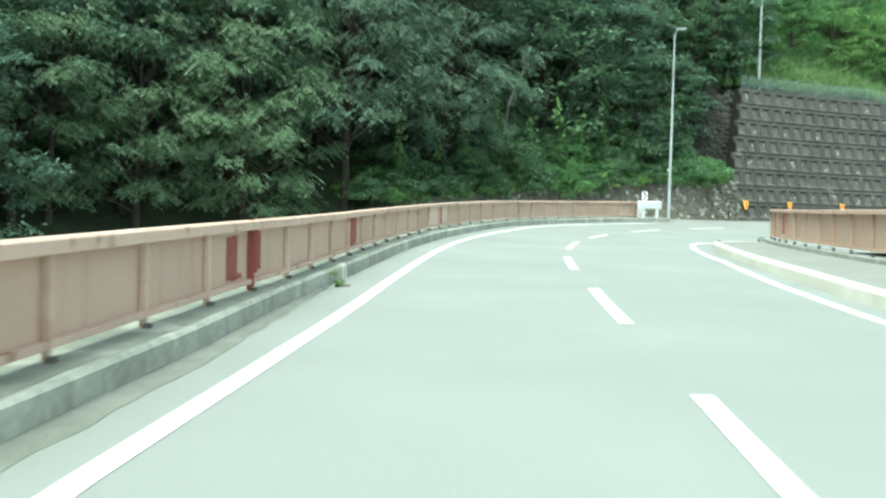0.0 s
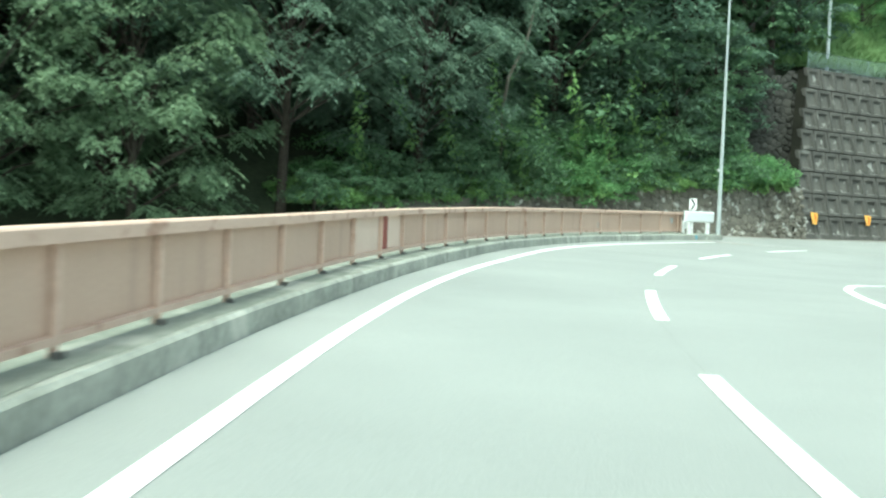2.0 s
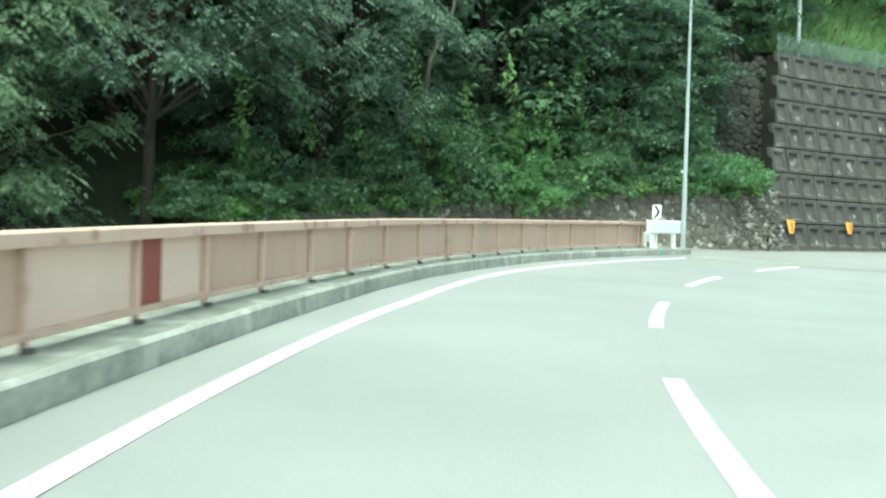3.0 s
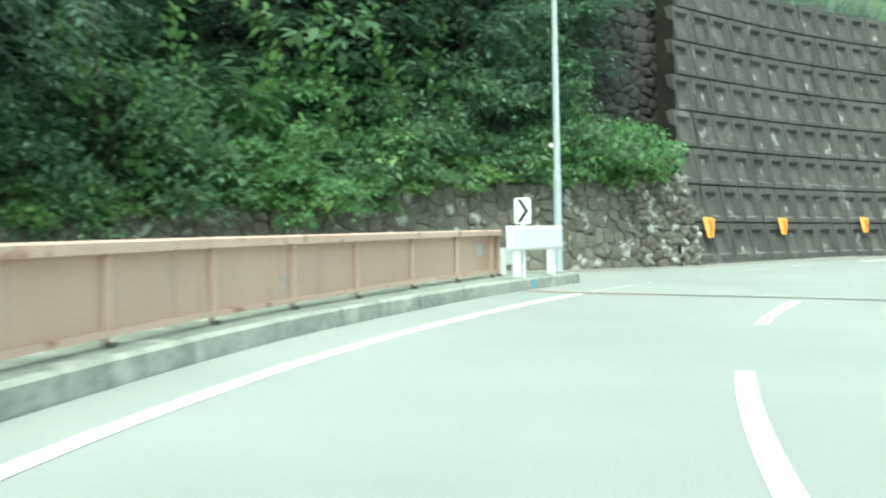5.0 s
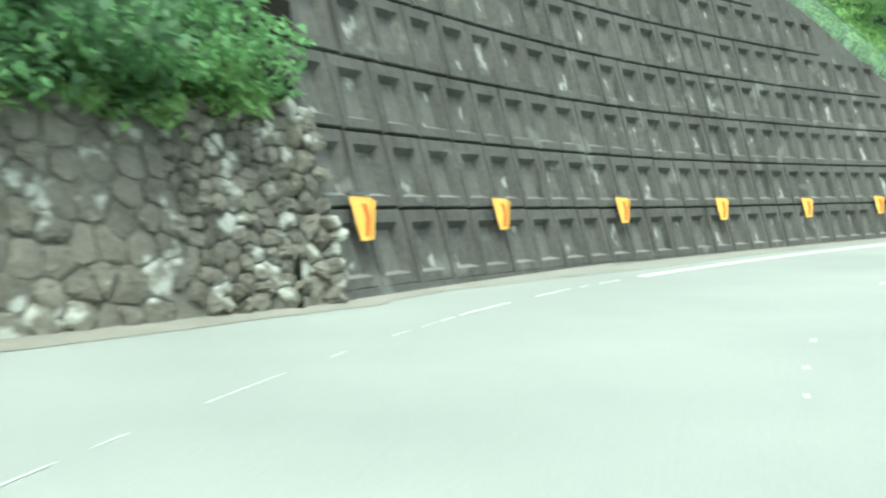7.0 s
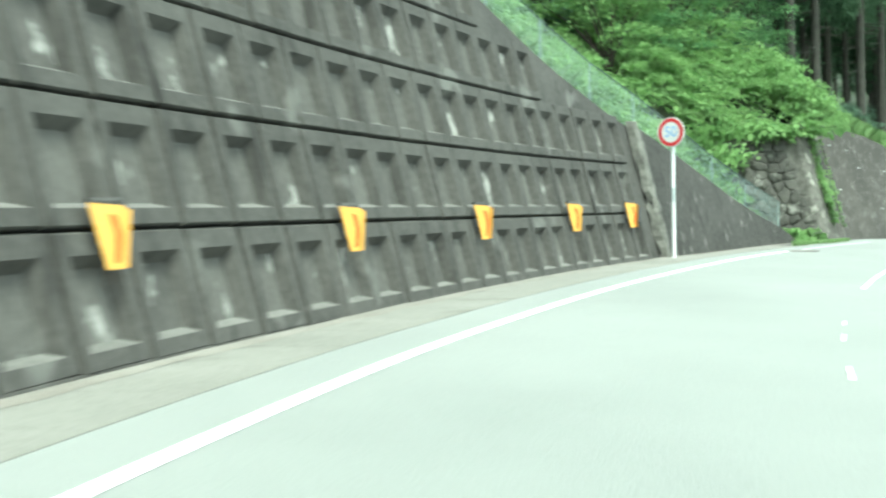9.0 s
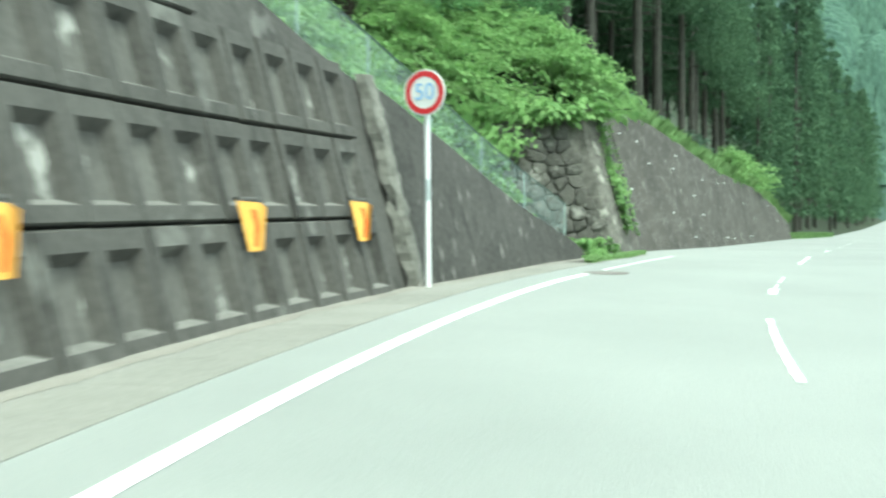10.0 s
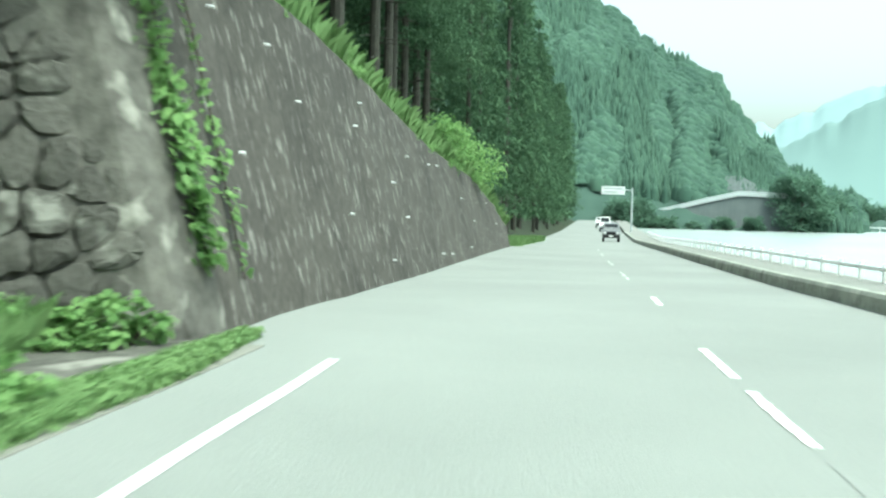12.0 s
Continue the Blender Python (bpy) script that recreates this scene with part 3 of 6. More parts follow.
def stone_face(u, z):
    s = float(np.interp(u, U_RUN, S_RUN))
    t = (stone_place(s + 0.1, 0) - stone_place(s - 0.1, 0)).normalized()
    return stone_place(s, z + stone_foot(s)), t


stone_height = lambda u: stone_top(float(np.interp(u, U_RUN, S_RUN))) - stone_foot(float(np.interp(u, U_RUN, S_RUN)))
rubble(stone_wall, stone_face, float(U_RUN[-1]), stone_height, 0.36, 3, lambda u, z: u < U_RUN[-1] - 2.5, 0.7, 140)
rubble(stone_wall, stone_face, float(U_RUN[-1]), stone_height, 0.22, 4, lambda u, z: u >= U_RUN[-1] - 2.45, 1.25, 150)

# upper rubble wall beside the blocks
UP_A, UP_B = at(69.8, 11.9, 0, True), at(76.9, 6.95, 0, True)
UP_T = (UP_B - UP_A).normalized()


def upper_point(u, z, back=0.0):
    n = Vector((-UP_T.y, UP_T.x, 0))
    return UP_A + UP_T * u + n * (0.25 * (z - 3) + back) + Vector((0, 0, z))


UP_L = (UP_B - UP_A).length
bm = bmesh.new()
up_ring = [[bm.verts.new(upper_point(u, z, b)) for u, b in ((0, 0), (UP_L, 0), (UP_L, 0.7), (0, 0.7))] for z in (1.5, 8.2)]
for i in range(4):
    bm.faces.new((up_ring[0][i], up_ring[0][(i + 1) % 4], up_ring[1][(i + 1) % 4], up_ring[1][i]))
bm.faces.new(up_ring[1])
upper_wall = structure(part("wall_stone_upper", bm, MOSSY_SHADE), "mossy rubble wall with tree shade in its colour, set back above the shrubs", "retaining wall")
rubble(upper_wall, lambda u, z: (upper_point(u, z + 2.5), UP_T), UP_L, lambda u: 6.1, 0.33, 9, flat=1.2, pieces=300, material=MOSSY_SHADE)

# rubble pier at the head of the streaked wall: a stone face across, a smooth mortar corner
PIER_A, PIER_B = at(116.2, 8.0, 0, True), at(118.0, 4.1, 0, True)
PIER_T = (PIER_B - PIER_A).normalized()
PIER_N = Vector((PIER_T.y, -PIER_T.x, 0))
if PIER_N.dot(at(110, 4, 0, True) - PIER_A) < 0:
    PIER_N = -PIER_N


def pier_point(u, z, out=0.0):
    return PIER_A + PIER_T * u - PIER_N * (0.22 * z - out) + Vector((0, 0, z))


bm = bmesh.new()
L = (PIER_B - PIER_A).length
ring = []
for z in (-0.3, 0.3, 0.9, 1.5, 2.1, 2.7, 3.1, 3.42):
    wob = [0.05 * noise.noise((z * 1.3, k * 2.1, 8)) for k in range(4)]
    ring.append([bm.verts.new(q) for q in (pier_point(0, z, -0.05), pier_point(3.0 - 0.1 * z, z, -0.05), pier_point(3.78 - 0.2 * z, z, 0.03 + wob[0]), pier_point(4.02 - 0.21 * z, z, 0.07 + wob[1]), pier_point(4.22 - 0.22 * z, z, 0.0), w3_place(118.75, z - grade(118.75), 0.04), w3_place(118.75, z - grade(118.75), -1.6), pier_point(0, z, -2.6))])
for a, b in zip(ring, ring[1:]):
    for i in range(8):
        bm.faces.new((a[i], a[(i + 1) % 8], b[(i + 1) % 8], b[i]))
bm.faces.new(ring[-1])
bmesh.ops.bevel(bm, geom=[e for r in zip(ring, ring[1:]) for e in bm.edges if set(e.verts) == {r[0][4], r[1][4]}], offset=0.3, segments=5, affect="EDGES")
PIER_STONE = mat("dark_pier_stone", (0.036, 0.035, 0.030), (0.125, 0.12, 0.105), 1.8, 0.92, bump=0.9, fine=14, island=0.4, spots=((0.32, 0.315, 0.28), 2.2, 0.6, None, 0.6))
PIER_MORTAR = mat("pier_mortar", (0.052, 0.050, 0.043), (0.165, 0.158, 0.138), 1.7, 0.92, bump=1.0, fine=7, streak=0.6, spots=((0.40, 0.39, 0.34), 1.9, 0.6, None, 0.58))
pier = structure(part("wall_pier", bm, PIER_MORTAR), "rubble stone pier with a smooth grey mortar corner", "retaining wall")
rubble(pier, lambda u, z: (pier_point(u, z), -PIER_T if PIER_T.cross(PIER_N).z > 0 else PIER_T), 3.9, lambda u: 3.3, 0.34, 5, lambda u, z: u < 4.1 - 0.33 * z, 0.7, material=PIER_STONE)


# ---- bridge railings ----
def railing(a, b, first, dfun, side, label, up=0.0):
    thing = empty("bridge_railing", Matrix.Identity(4), label, "railing")
    post_s = [s for s in first if a <= s <= b]
    extra, low, post_mat = (0.0, 0.29, RAIL_POST) if side > 0 else (0.11, 0.22, PANEL)
    top = lambda s: lerp(s, (10, 0.965), (30, 0.955), (50, 1.02), (62, 1.06)) + extra
    for i, (p, q) in enumerate(zip(post_s, post_s[1:])):
        ends = [p, q]
        def cap(s):
            h = top(s)
            return [at(s, dfun(s) + side * t, h + z) for t, z in ((-0.075, -0.095), (-0.075, -0.012), (-0.06, 0.0), (0.09, 0.0), (0.10, -0.012), (0.10, -0.095))]
        loft("top_rail", ends, cap, RAIL, thing, closed=True)
        loft("bottom_rail", ends, lambda s: [at(s, dfun(s) + side * t, z) for t, z in ((-0.01, low), (-0.01, low + 0.05), (0.06, low + 0.05), (0.06, low))], RAIL if side > 0 else PANEL, thing, closed=True)
        mid = (p + q) / 2
        if side > 0 and 32.4 < mid < 35.9:
            mt = PANEL_PALE
        else:
            mt = PANEL
        loft("panel", [p + 0.003, q - 0.003], lambda s: [at(s, dfun(s) + side * t, z) for t, z in ((0.045, low + 0.028), (0.045, top(s) - 0.06), (0.062, top(s) - 0.06), (0.062, low + 0.028))], mt, thing, closed=True)
    thing.matrix_world = Matrix.Translation((0, 0, up))
    for p in post_s:
        bm = bmesh.new()
        h = top(p)
        box(bm, -0.042 if side > 0 else -0.02, 0.02 if side > 0 else 0.042, -0.022, 0.022, 0.2, h - 0.03, 0.006)
        o = part("post", bm, post_mat, thing)
        o.matrix_local = stand(p, dfun(p))
        # Dark foot plate, offset so it also draws the shadowed gap beside the post.
        bm = bmesh.new()
        box(bm, 0.0, 0.06, -0.075, 0.02, 0.19 if side > 0 else 0.09, low - 0.035, 0.004)
        q = part("base_plate", bm, JOINT, thing)
        q.matrix_local = stand(p, dfun(p))
    return thing


def rail_d(s):
    return lerp(s, (-30, 4.42), (2, 4.24), (5, 4.18), (10, 4.01), (14, 3.87), (18, 3.87), (22, 3.92), (28, 3.97), (32, 4.08), (36, 4.18), (40, 4.25), (46, 4.41), (50, 4.6), (54, 4.81), (58, 4.94), (62, 5.2), (64.2, 5.34))


POST_S = [7.04 - 1.86 * k for k in range(14, 0, -1)] + [7.04, 8.89, 10.7, 12.42, 14.3, 16.15, 18.02, 19.98, 21.78, 23.6, 25.36, 27.13, 29.12, 31.06, 32.96, 34.84, 36.5, 38.25, 40.15, 42.0, 44.0, 46.05, 48.1, 50.08, 52.04, 54.02, 55.95, 57.86, 59.98, 61.92, 63.56, 63.9]
left_rail = railing(-20, 64.2, POST_S, rail_d, 1, "long brown-painted steel bridge railing with solid panels and rust")


def rust_patch(s0, s1, z0, z1, label, ragged=0.0):
    """Red primer brushed on a panel; ragged: how far its ends run unevenly."""
    rnd3 = random.Random(int(s0 * 100))
    n = 7
    cols = [(s0 + (s1 - s0) * i / n, z0 + ragged * rnd3.uniform(0, 1), z1 - ragged * rnd3.uniform(0, 1)) for i in range(n + 1)]
    vs = [at(u, rail_d(u) + 0.031, z) for u, a, b in cols for z in (a, b)] + [at(u, rail_d(u) + 0.047, z) for u, a, b in cols for z in (a, b)]
    k = 2 * (n + 1)
    fs = [(2 * i, 2 * i + 2, 2 * i + 3, 2 * i + 1) for i in range(n)]
    for i in range(n):
        fs += [(2 * i, k + 2 * i, k + 2 * i + 2, 2 * i + 2), (2 * i + 1, 2 * i + 3, k + 2 * i + 3, k + 2 * i + 1)]
    fs += [(0, 1, k + 1, k), (2 * n, k + 2 * n, k + 2 * n + 1, 2 * n + 1)]
    return tagged(mesh_ob("rust_patch", vs, fs, RUST, left_rail), label=label)


rust_patch(11.52, 11.92, 0.35, 0.84, "red primer patch brushed on the panel", 0.05)
rust_patch(11.66, 12.1, 0.35, 0.44, "red primer smeared along the panel's foot", 0.04)
rust_patch(12.46, 12.66, 0.35, 0.9, "red primer stripe beside the post", 0.06)
rust_patch(12.74, 12.96, 0.38, 0.9, "red primer stripe beside the post", 0.1)
rust_patch(20.46, 21.2, 0.35, 0.87, "red primer patch brushed on the panel", 0.02)
rust_patch(34.92, 35.45, 0.345, 0.89, "red primer gap at the railing's joint")
bm = bmesh.new()
box(bm, -0.048, 0.026, -0.028, 0.028, 0.215, 0.972, 0.006)
o = part("post_cover", bm, RUST, left_rail, "post painted in red primer")
o.matrix_world = stand(12.42, rail_d(12.42))
bm = bmesh.new()
box(bm, -0.03, 0.01, -0.12, 0.12, 0.62, 0.82, 0.008)
o = part("box_plate", bm, STEEL, left_rail, "small grey metal box on the end panel")
o.matrix_world = stand(63.05, rail_d(63.05) + 0.035)


def right_rail_d(s):
    return lerp(s, (-30, -6.15), (30, -6.12), (41, -5.85))


right_rail = railing(2, 41.1, [41.0 - 1.83 * k for k in range(22, -1, -1)], right_rail_d, -1, "brown steel railing beside the footway with a red panel joint", 0.2)
ob = loft("rust_patch", [35.6, 36.2], lambda s: [at(s, right_rail_d(s) + 0.012, 0.36), at(s, right_rail_d(s) + 0.012, 0.95), at(s, right_rail_d(s) - 0.004, 0.95), at(s, right_rail_d(s) - 0.004, 0.36)], RUST, right_rail, closed=True)
tagged(ob, label="red primer gap in the panels")
structure(loft("kerb_outer", steps(-20, 41.4, 1.0), lambda s: [at(s, right_rail_d(s) + t, z) for t, z in ((0.22, -0.5), (0.22, 0.3), (-0.35, 0.3), (-0.35, -0.8))], CONCRETE, closed=True), "dark concrete upstand under the footway railing", "kerb")
# bridge deck edge below
structure(loft("bridge_deck", steps(-30, 66, 2.0), lambda s: [at(s, kerb_d(s) + 0.7, -0.05), at(s, kerb_d(s) + 0.7, -1.0), at(s, -6.3, -1.0), at(s, -6.3, -0.05)], CONCRETE, closed=True), "concrete bridge deck under the road", "bridge")

# ---- expansion joint across the road ----
KERB_DULL = mat("joint_grit", (0.24, 0.235, 0.215), (0.36, 0.35, 0.32), 2.5, 0.9, bump=0.4)
JOINT_LIP = mat("joint_lip", (0.34, 0.335, 0.30), (0.48, 0.47, 0.43), 2.5, 0.9, bump=0.4)
RUSTY = mat("joint_rust", (0.17, 0.11, 0.085), (0.29, 0.215, 0.175), 3.5, 0.85, bump=0.4)
joint = empty("expansion_joint", Matrix.Identity(4), "dark toothed steel expansion joint across the asphalt", "expansion joint", kind="structure")


def joint_s(d):
    return 63.65 + 0.25 * max(3.7 - d, 0)


for name, w0, w1, mt in (("joint_plate", -0.24, -0.02, JOINT), ("joint_strip", 0.0, 0.14, JOINT_LIP)):
    mesh = []
    for i in range(27):
        d = 5.1 - i * 0.5
        mesh.append((at(joint_s(d) + w0, d, 0.008), at(joint_s(d) + w1, d, 0.008)))
    vs = [v for pair in mesh for v in pair]
    mesh_ob(name, vs, [(2 * i, 2 * i + 1, 2 * i + 3, 2 * i + 2) for i in range(26)], mt, joint)
rusty = [(at(joint_s(d) - 0.26, d, 0.0095), at(joint_s(d) + 0.01, d, 0.0095)) for d in steps(2.3, 5.0, 0.3)]
mesh_ob("rusty_end", [v for pair in rusty for v in pair], [(2 * i, 2 * i + 1, 2 * i + 3, 2 * i + 2) for i in range(len(rusty) - 1)], RUSTY, joint)
teeth, tf = [], []
for i in range(70):
    d = 2.2 - i * 0.17
    k = len(teeth)
    teeth += [at(joint_s(d) - 0.12, d, 0.012), at(joint_s(d) - 0.12, d - 0.06, 0.012), at(joint_s(d) - 0.04, d - 0.05, 0.012), at(joint_s(d) - 0.04, d - 0.01, 0.012)]
    tf.append((k, k + 1, k + 2, k + 3))
mesh_ob("joint_teeth", teeth, tf, KERB_DULL, joint)


# ---- roadside furniture at the bridge's end ----
def guardrail_end():
    g = empty("guardrail", stand(64.38, 4.83, 0.25, 0), "short white end section of steel guardrail on the kerb", "guardrail")
    prof = [(-0.02, 0.50), (-0.05, 0.51), (-0.085, 0.54), (-0.085, 0.66), (-0.085, 0.72), (-0.085, 0.78), (-0.085, 0.84), (-0.085, 0.89), (-0.05, 0.93), (-0.02, 0.94)]
    bm = bmesh.new()
    rows_ = []
    for y in (-1.4, -1.22, 0.0, 1.22, 1.4):
        rows_.append([bm.verts.new((-x * (0.4 if abs(y) > 1.3 else 1), y, z - 0.05)) for x, z in prof] + [bm.verts.new((-x * (0.4 if abs(y) > 1.3 else 1) + 0.012, y, z - 0.05)) for x, z in prof[::-1]])
    n = len(rows_[0])
    for a, b in zip(rows_, rows_[1:]):
        for i in range(n):
            bm.faces.new((a[i], a[(i + 1) % n], b[(i + 1) % n], b[i]))
    bm.faces.new(rows_[0])
    bm.faces.new(rows_[-1][::-1])
    part("beam", bm, WHITE, g)
    bm = bmesh.new()
    box(bm, 0.078, 0.1, -0.15, 1.12, 0.73, 0.78, 0.01)
    part("rib", bm, WHITE, g)
    for y in (-0.68, 1.06):
        bm = bmesh.new()
        tube(bm, [(-0.075, y, -0.06), (-0.075, y, 0.86)], [0.085, 0.085], 14)
        part("post", bm, WHITE, g)
    bm = bmesh.new()
    box(bm, -0.64, -0.56, -0.4, 0.64, 0.17, 0.45, 0.03)
    part("rear_beam", bm, WHITE, g, "lower white beam behind the posts")
    bm = bmesh.new()
    tube(bm, [(-0.56, -0.2, -0.1), (-0.56, -0.2, 0.5)], [0.07, 0.07], 12)
    part("rear_post", bm, WHITE, g)
    return g


guardrail_end()


def chevron_sign():
    g = empty("chevron_sign", stand(63.79, 4.79, 0.2), "white chevron board with a black arrow on a post", "road sign")
    bm = bmesh.new()
    box(bm, -0.148, 0.148, -0.012, 0.012, 0.98, 1.45, 0.02)
    part("board", bm, WHITE, g)
    bm = bmesh.new()
    for pts in (((-0.10, 1.42), (-0.02, 1.42), (0.11, 1.215), (0.03, 1.215)), ((0.03, 1.215), (0.11, 1.215), (-0.02, 1.01), (-0.10, 1.01))):
        bm.faces.new([bm.verts.new((x, -0.016, z)) for x, z in pts])
    part("arrow", bm, BLACK, g, "black chevron arrow")
    bm = bmesh.new()
    tube(bm, [(0, 0.045, 0), (0, 0.045, 1.38)], [0.03, 0.03], 10)
    part("post", bm, WHITE, g)
    g.matrix_world = g.matrix_world @ Matrix.Rotation(radians(12), 4, "Z")


chevron_sign()


def street_lamp():
    g = empty("street_lamp", stand(69.0, 6.55, 0.05), "tall pale blue-grey steel street lamp pole", "street lamp")
    bm = bmesh.new()
    tube(bm, [(0, 0, 0), (0, 0, 0.05), (0, 0, 0.9), (0, 0, 2.2), (0, 0, 2.21), (0, 0, 10.85)], [0.105, 0.095, 0.092, 0.09, 0.082, 0.04], 14)
    part("pole", bm, STEEL, g)
    bm = bmesh.new()
    tube(bm, [(0, 0, 10.75), (0.12, -0.05, 11.0), (0.5, -0.2, 11.1)], [0.04, 0.036, 0.032], 8)
    part("arm", bm, STEEL, g)
    bm = bmesh.new()
    box(bm, 0.3, 0.95, -0.42, -0.16, 11.03, 11.18, 0.05)
    part("lamp_head", bm, STEEL, g)
    bm = bmesh.new()
    box(bm, -0.18, -0.09, -0.05, 0.05, 2.86, 2.96, 0.02)
    part("junction_box", bm, WHITE, g)


street_lamp()


def delineator():
    g = empty("delineator", Matrix.Identity(4), "yellow wall delineator plate with an orange arrow", "delineator", "delineators on the block wall")
    bm = bmesh.new()
    v = [bm.verts.new(p) for p in ((-0.21, 0, 0.33), (0.16, 0, 0.30), (0.13, 0, -0.33), (-0.02, 0, -0.33))]
    f = bm.faces.new(v)
    r = bmesh.ops.extrude_face_region(bm, geom=[f])
    bmesh.ops.translate(bm, vec=(0, -0.02, 0), verts=[e for e in r["geom"] if isinstance(e, bmesh.types.BMVert)])
    part("plate", bm, YELLOW, g)
    bm = bmesh.new()
    v = [bm.verts.new(p) for p in ((0.165, -0.001, 0.30), (0.25, -0.03, 0.24), (0.20, -0.03, -0.32), (0.135, -0.001, -0.33))]
    bm.faces.new(v)
    bmesh.ops.solidify(bm, geom=bm.faces[:], thickness=0.01)
    part("side_plate", bm, YELLOW, g)
    bm = bmesh.new()
    for q in (((0.0, 0.22), (0.09, 0.20), (0.145, 0.0), (0.07, 0.0)), ((0.07, 0.0), (0.145, 0.0), (0.12, -0.27), (0.05, -0.27))):
        bm.faces.new([bm.verts.new((x, -0.025, z)) for x, z in q])
    part("arrow", bm, ORANGE, g)
    bm = bmesh.new()
    box(bm, -0.05, 0.05, 0.0, 0.12, -0.1, 0.1, 0.01)
    part("bracket", bm, STEEL, g)
    bm = bmesh.new()
    box(bm, -0.2, 0.15, -0.04, 0.1, 0.335, 0.375, 0.008)
    part("hood", bm, JOINT, g, "dark grey hood")
    return g


first = delineator()
for i, s in enumerate((75.1, 78.9, 83.4, 87.7, 91.9, 96.0, 100.15, 103.2)):
    m = Matrix.Translation(wall_place(s, lerp(s, (83, 1.24), (92, 1.14)), 0.14)) @ Matrix.Rotation(-heading(s) + math.pi / 2 - radians(30), 4, "Z") @ Matrix.Diagonal((0.88, 0.88, 0.88, 1))
    if i:
        copy_thing(first, m)
    else:
        first.matrix_world = m


def text_mesh(body, size, name, material, parent, m):
    cu = bpy.data.curves.new(name, "FONT")
    cu.body, cu.size, cu.align_x, cu.align_y, cu.extrude = body, size, "CENTER", "CENTER", 0.001
    tmp = bpy.data.objects.new(name, cu)
    scene.collection.objects.link(tmp)
    dg = bpy.context.evaluated_depsgraph_get()
    me = bpy.data.meshes.new_from_object(tmp.evaluated_get(dg))
    bpy.data.objects.remove(tmp)
    me.materials.clear()
    me.materials.append(material)
    ob = new(name, me)
    ob.parent = parent
    ob.matrix_local = m
    return ob


def disc(bm, r, y0, y1, n=40):
    tube(bm, [(0, y0, 0), (0, y1, 0)], [r, r], n)
    return bm


def speed_sign():
    g = empty("speed_sign", stand(105.05, 4.76, 0.0), "round red-bordered 50 speed limit sign on a white pole", "road sign")
    bm = bmesh.new()
    tube(bm, [(0, 0.05, -0.05), (0, 0.05, 2.9)], [0.038, 0.038], 12)
    part("pole", bm, WHITE, g)
    bm = bmesh.new()
    disc(bm, 0.325, 0.0, -0.02)
    plate = part("plate", bm, WHITE, g)
    bm = bmesh.new()
    ri, ro = 0.225, 0.305
    vi = [bm.verts.new((ri * math.cos(a), -0.024, ri * math.sin(a))) for a in [math.tau * i / 48 for i in range(48)]]
    vo = [bm.verts.new((ro * math.cos(a), -0.024, ro * math.sin(a))) for a in [math.tau * i / 48 for i in range(48)]]
    for i in range(48):
        bm.faces.new((vi[i], vi[(i + 1) % 48], vo[(i + 1) % 48], vo[i]))
    ringp = part("border", bm, RED, g, "red ring")
    up = Matrix.Translation((0, 0, 2.72))
    text_mesh("50", 0.33, "numerals", BLUE, g, up @ Matrix.Translation((0, -0.026, 0)) @ Matrix.Rotation(math.pi / 2, 4, "X"))
    for o in (plate, ringp):
        o.matrix_local = up
    bm = bmesh.new()
    box(bm, -0.05, 0.05, -0.0, 0.08, 2.65, 2.7, 0.005)
    part("clamp", bm, STEEL, g)
    bm = bmesh.new()
    tube(bm, [(0, 0.05, 1.2), (0, 0.05, 1.5)], [0.0395, 0.0395], 12)
    part("band", bm, STEEL, g, "grey band round the pole")
    g.matrix_world = g.matrix_world @ Matrix.Rotation(radians(-12), 4, "Z")


speed_sign()


# ---- wire fence along the wall tops ----
def wire_fence(a, b, bay, top, place, label):
    g = empty("wire_fence", Matrix.Identity(4), label, "fence")
    ss = steps(a, b, bay)
    HH = 0.95
    for s in ss:
        p = place(s, top(s))
        bm = bmesh.new()
        tube(bm, [p - Vector((0, 0, 0.1)), p + Vector((0, 0, HH))], [0.016, 0.016], 8)
        part("post", bm, FENCE, g)
    for s, t in zip(ss, ss[1:]):
        p, q = place(s, top(s)), place(t, top(t))
        ax = q - p
        vs, fs = [], []
        wl = ax.length
        k = int(wl / 0.056)
        kk = int(HH / 0.056)
        half = 0.0034
        for sg in (1, -1):
            for i in range(-kk, k):
                u0, u1 = i * 0.056, i * 0.056 + HH
                v0, v1 = 0.0, HH
                if u0 < 0:
                    v0, u0 = -u0, 0.0
                if u1 > wl:
                    v1, u1 = v1 - (u1 - wl), wl
                if u1 <= u0 or v1 <= v0:
                    continue
                if sg < 0:
                    v0, v1 = HH - v0, HH - v1
                c = len(vs)
                A, B = p + ax * (u0 / wl), p + ax * (u1 / wl)
                vs += [A + Vector((0, 0, v0 - half)), B + Vector((0, 0, v1 - half)), B + Vector((0, 0, v1 + half)), A + Vector((0, 0, v0 + half))]
                fs.append((c, c + 1, c + 2, c + 3))
        mesh_ob("wire_mesh", vs, fs, FENCE, g)
        bm = bmesh.new()
        tube(bm, [p + Vector((0, 0, HH)), q + Vector((0, 0, HH))], [0.014, 0.014], 6)
        tube(bm, [p + Vector((0, 0, 0.04)), q + Vector((0, 0, 0.04))], [0.008, 0.008], 5)
        part("rail", bm, FENCE_RAIL, g, "dark top rail and foot wire")
    return g


wire_fence(77.0, 114.0, 2.0, wall_top, lambda s, z: wall_place(s, z, -0.35), "green chain-link fence along the top of the wall")

# ---- right side of the valley road ----
barrier = structure(new("barrier"), "low dark concrete barrier along the road's valley side", "barrier")
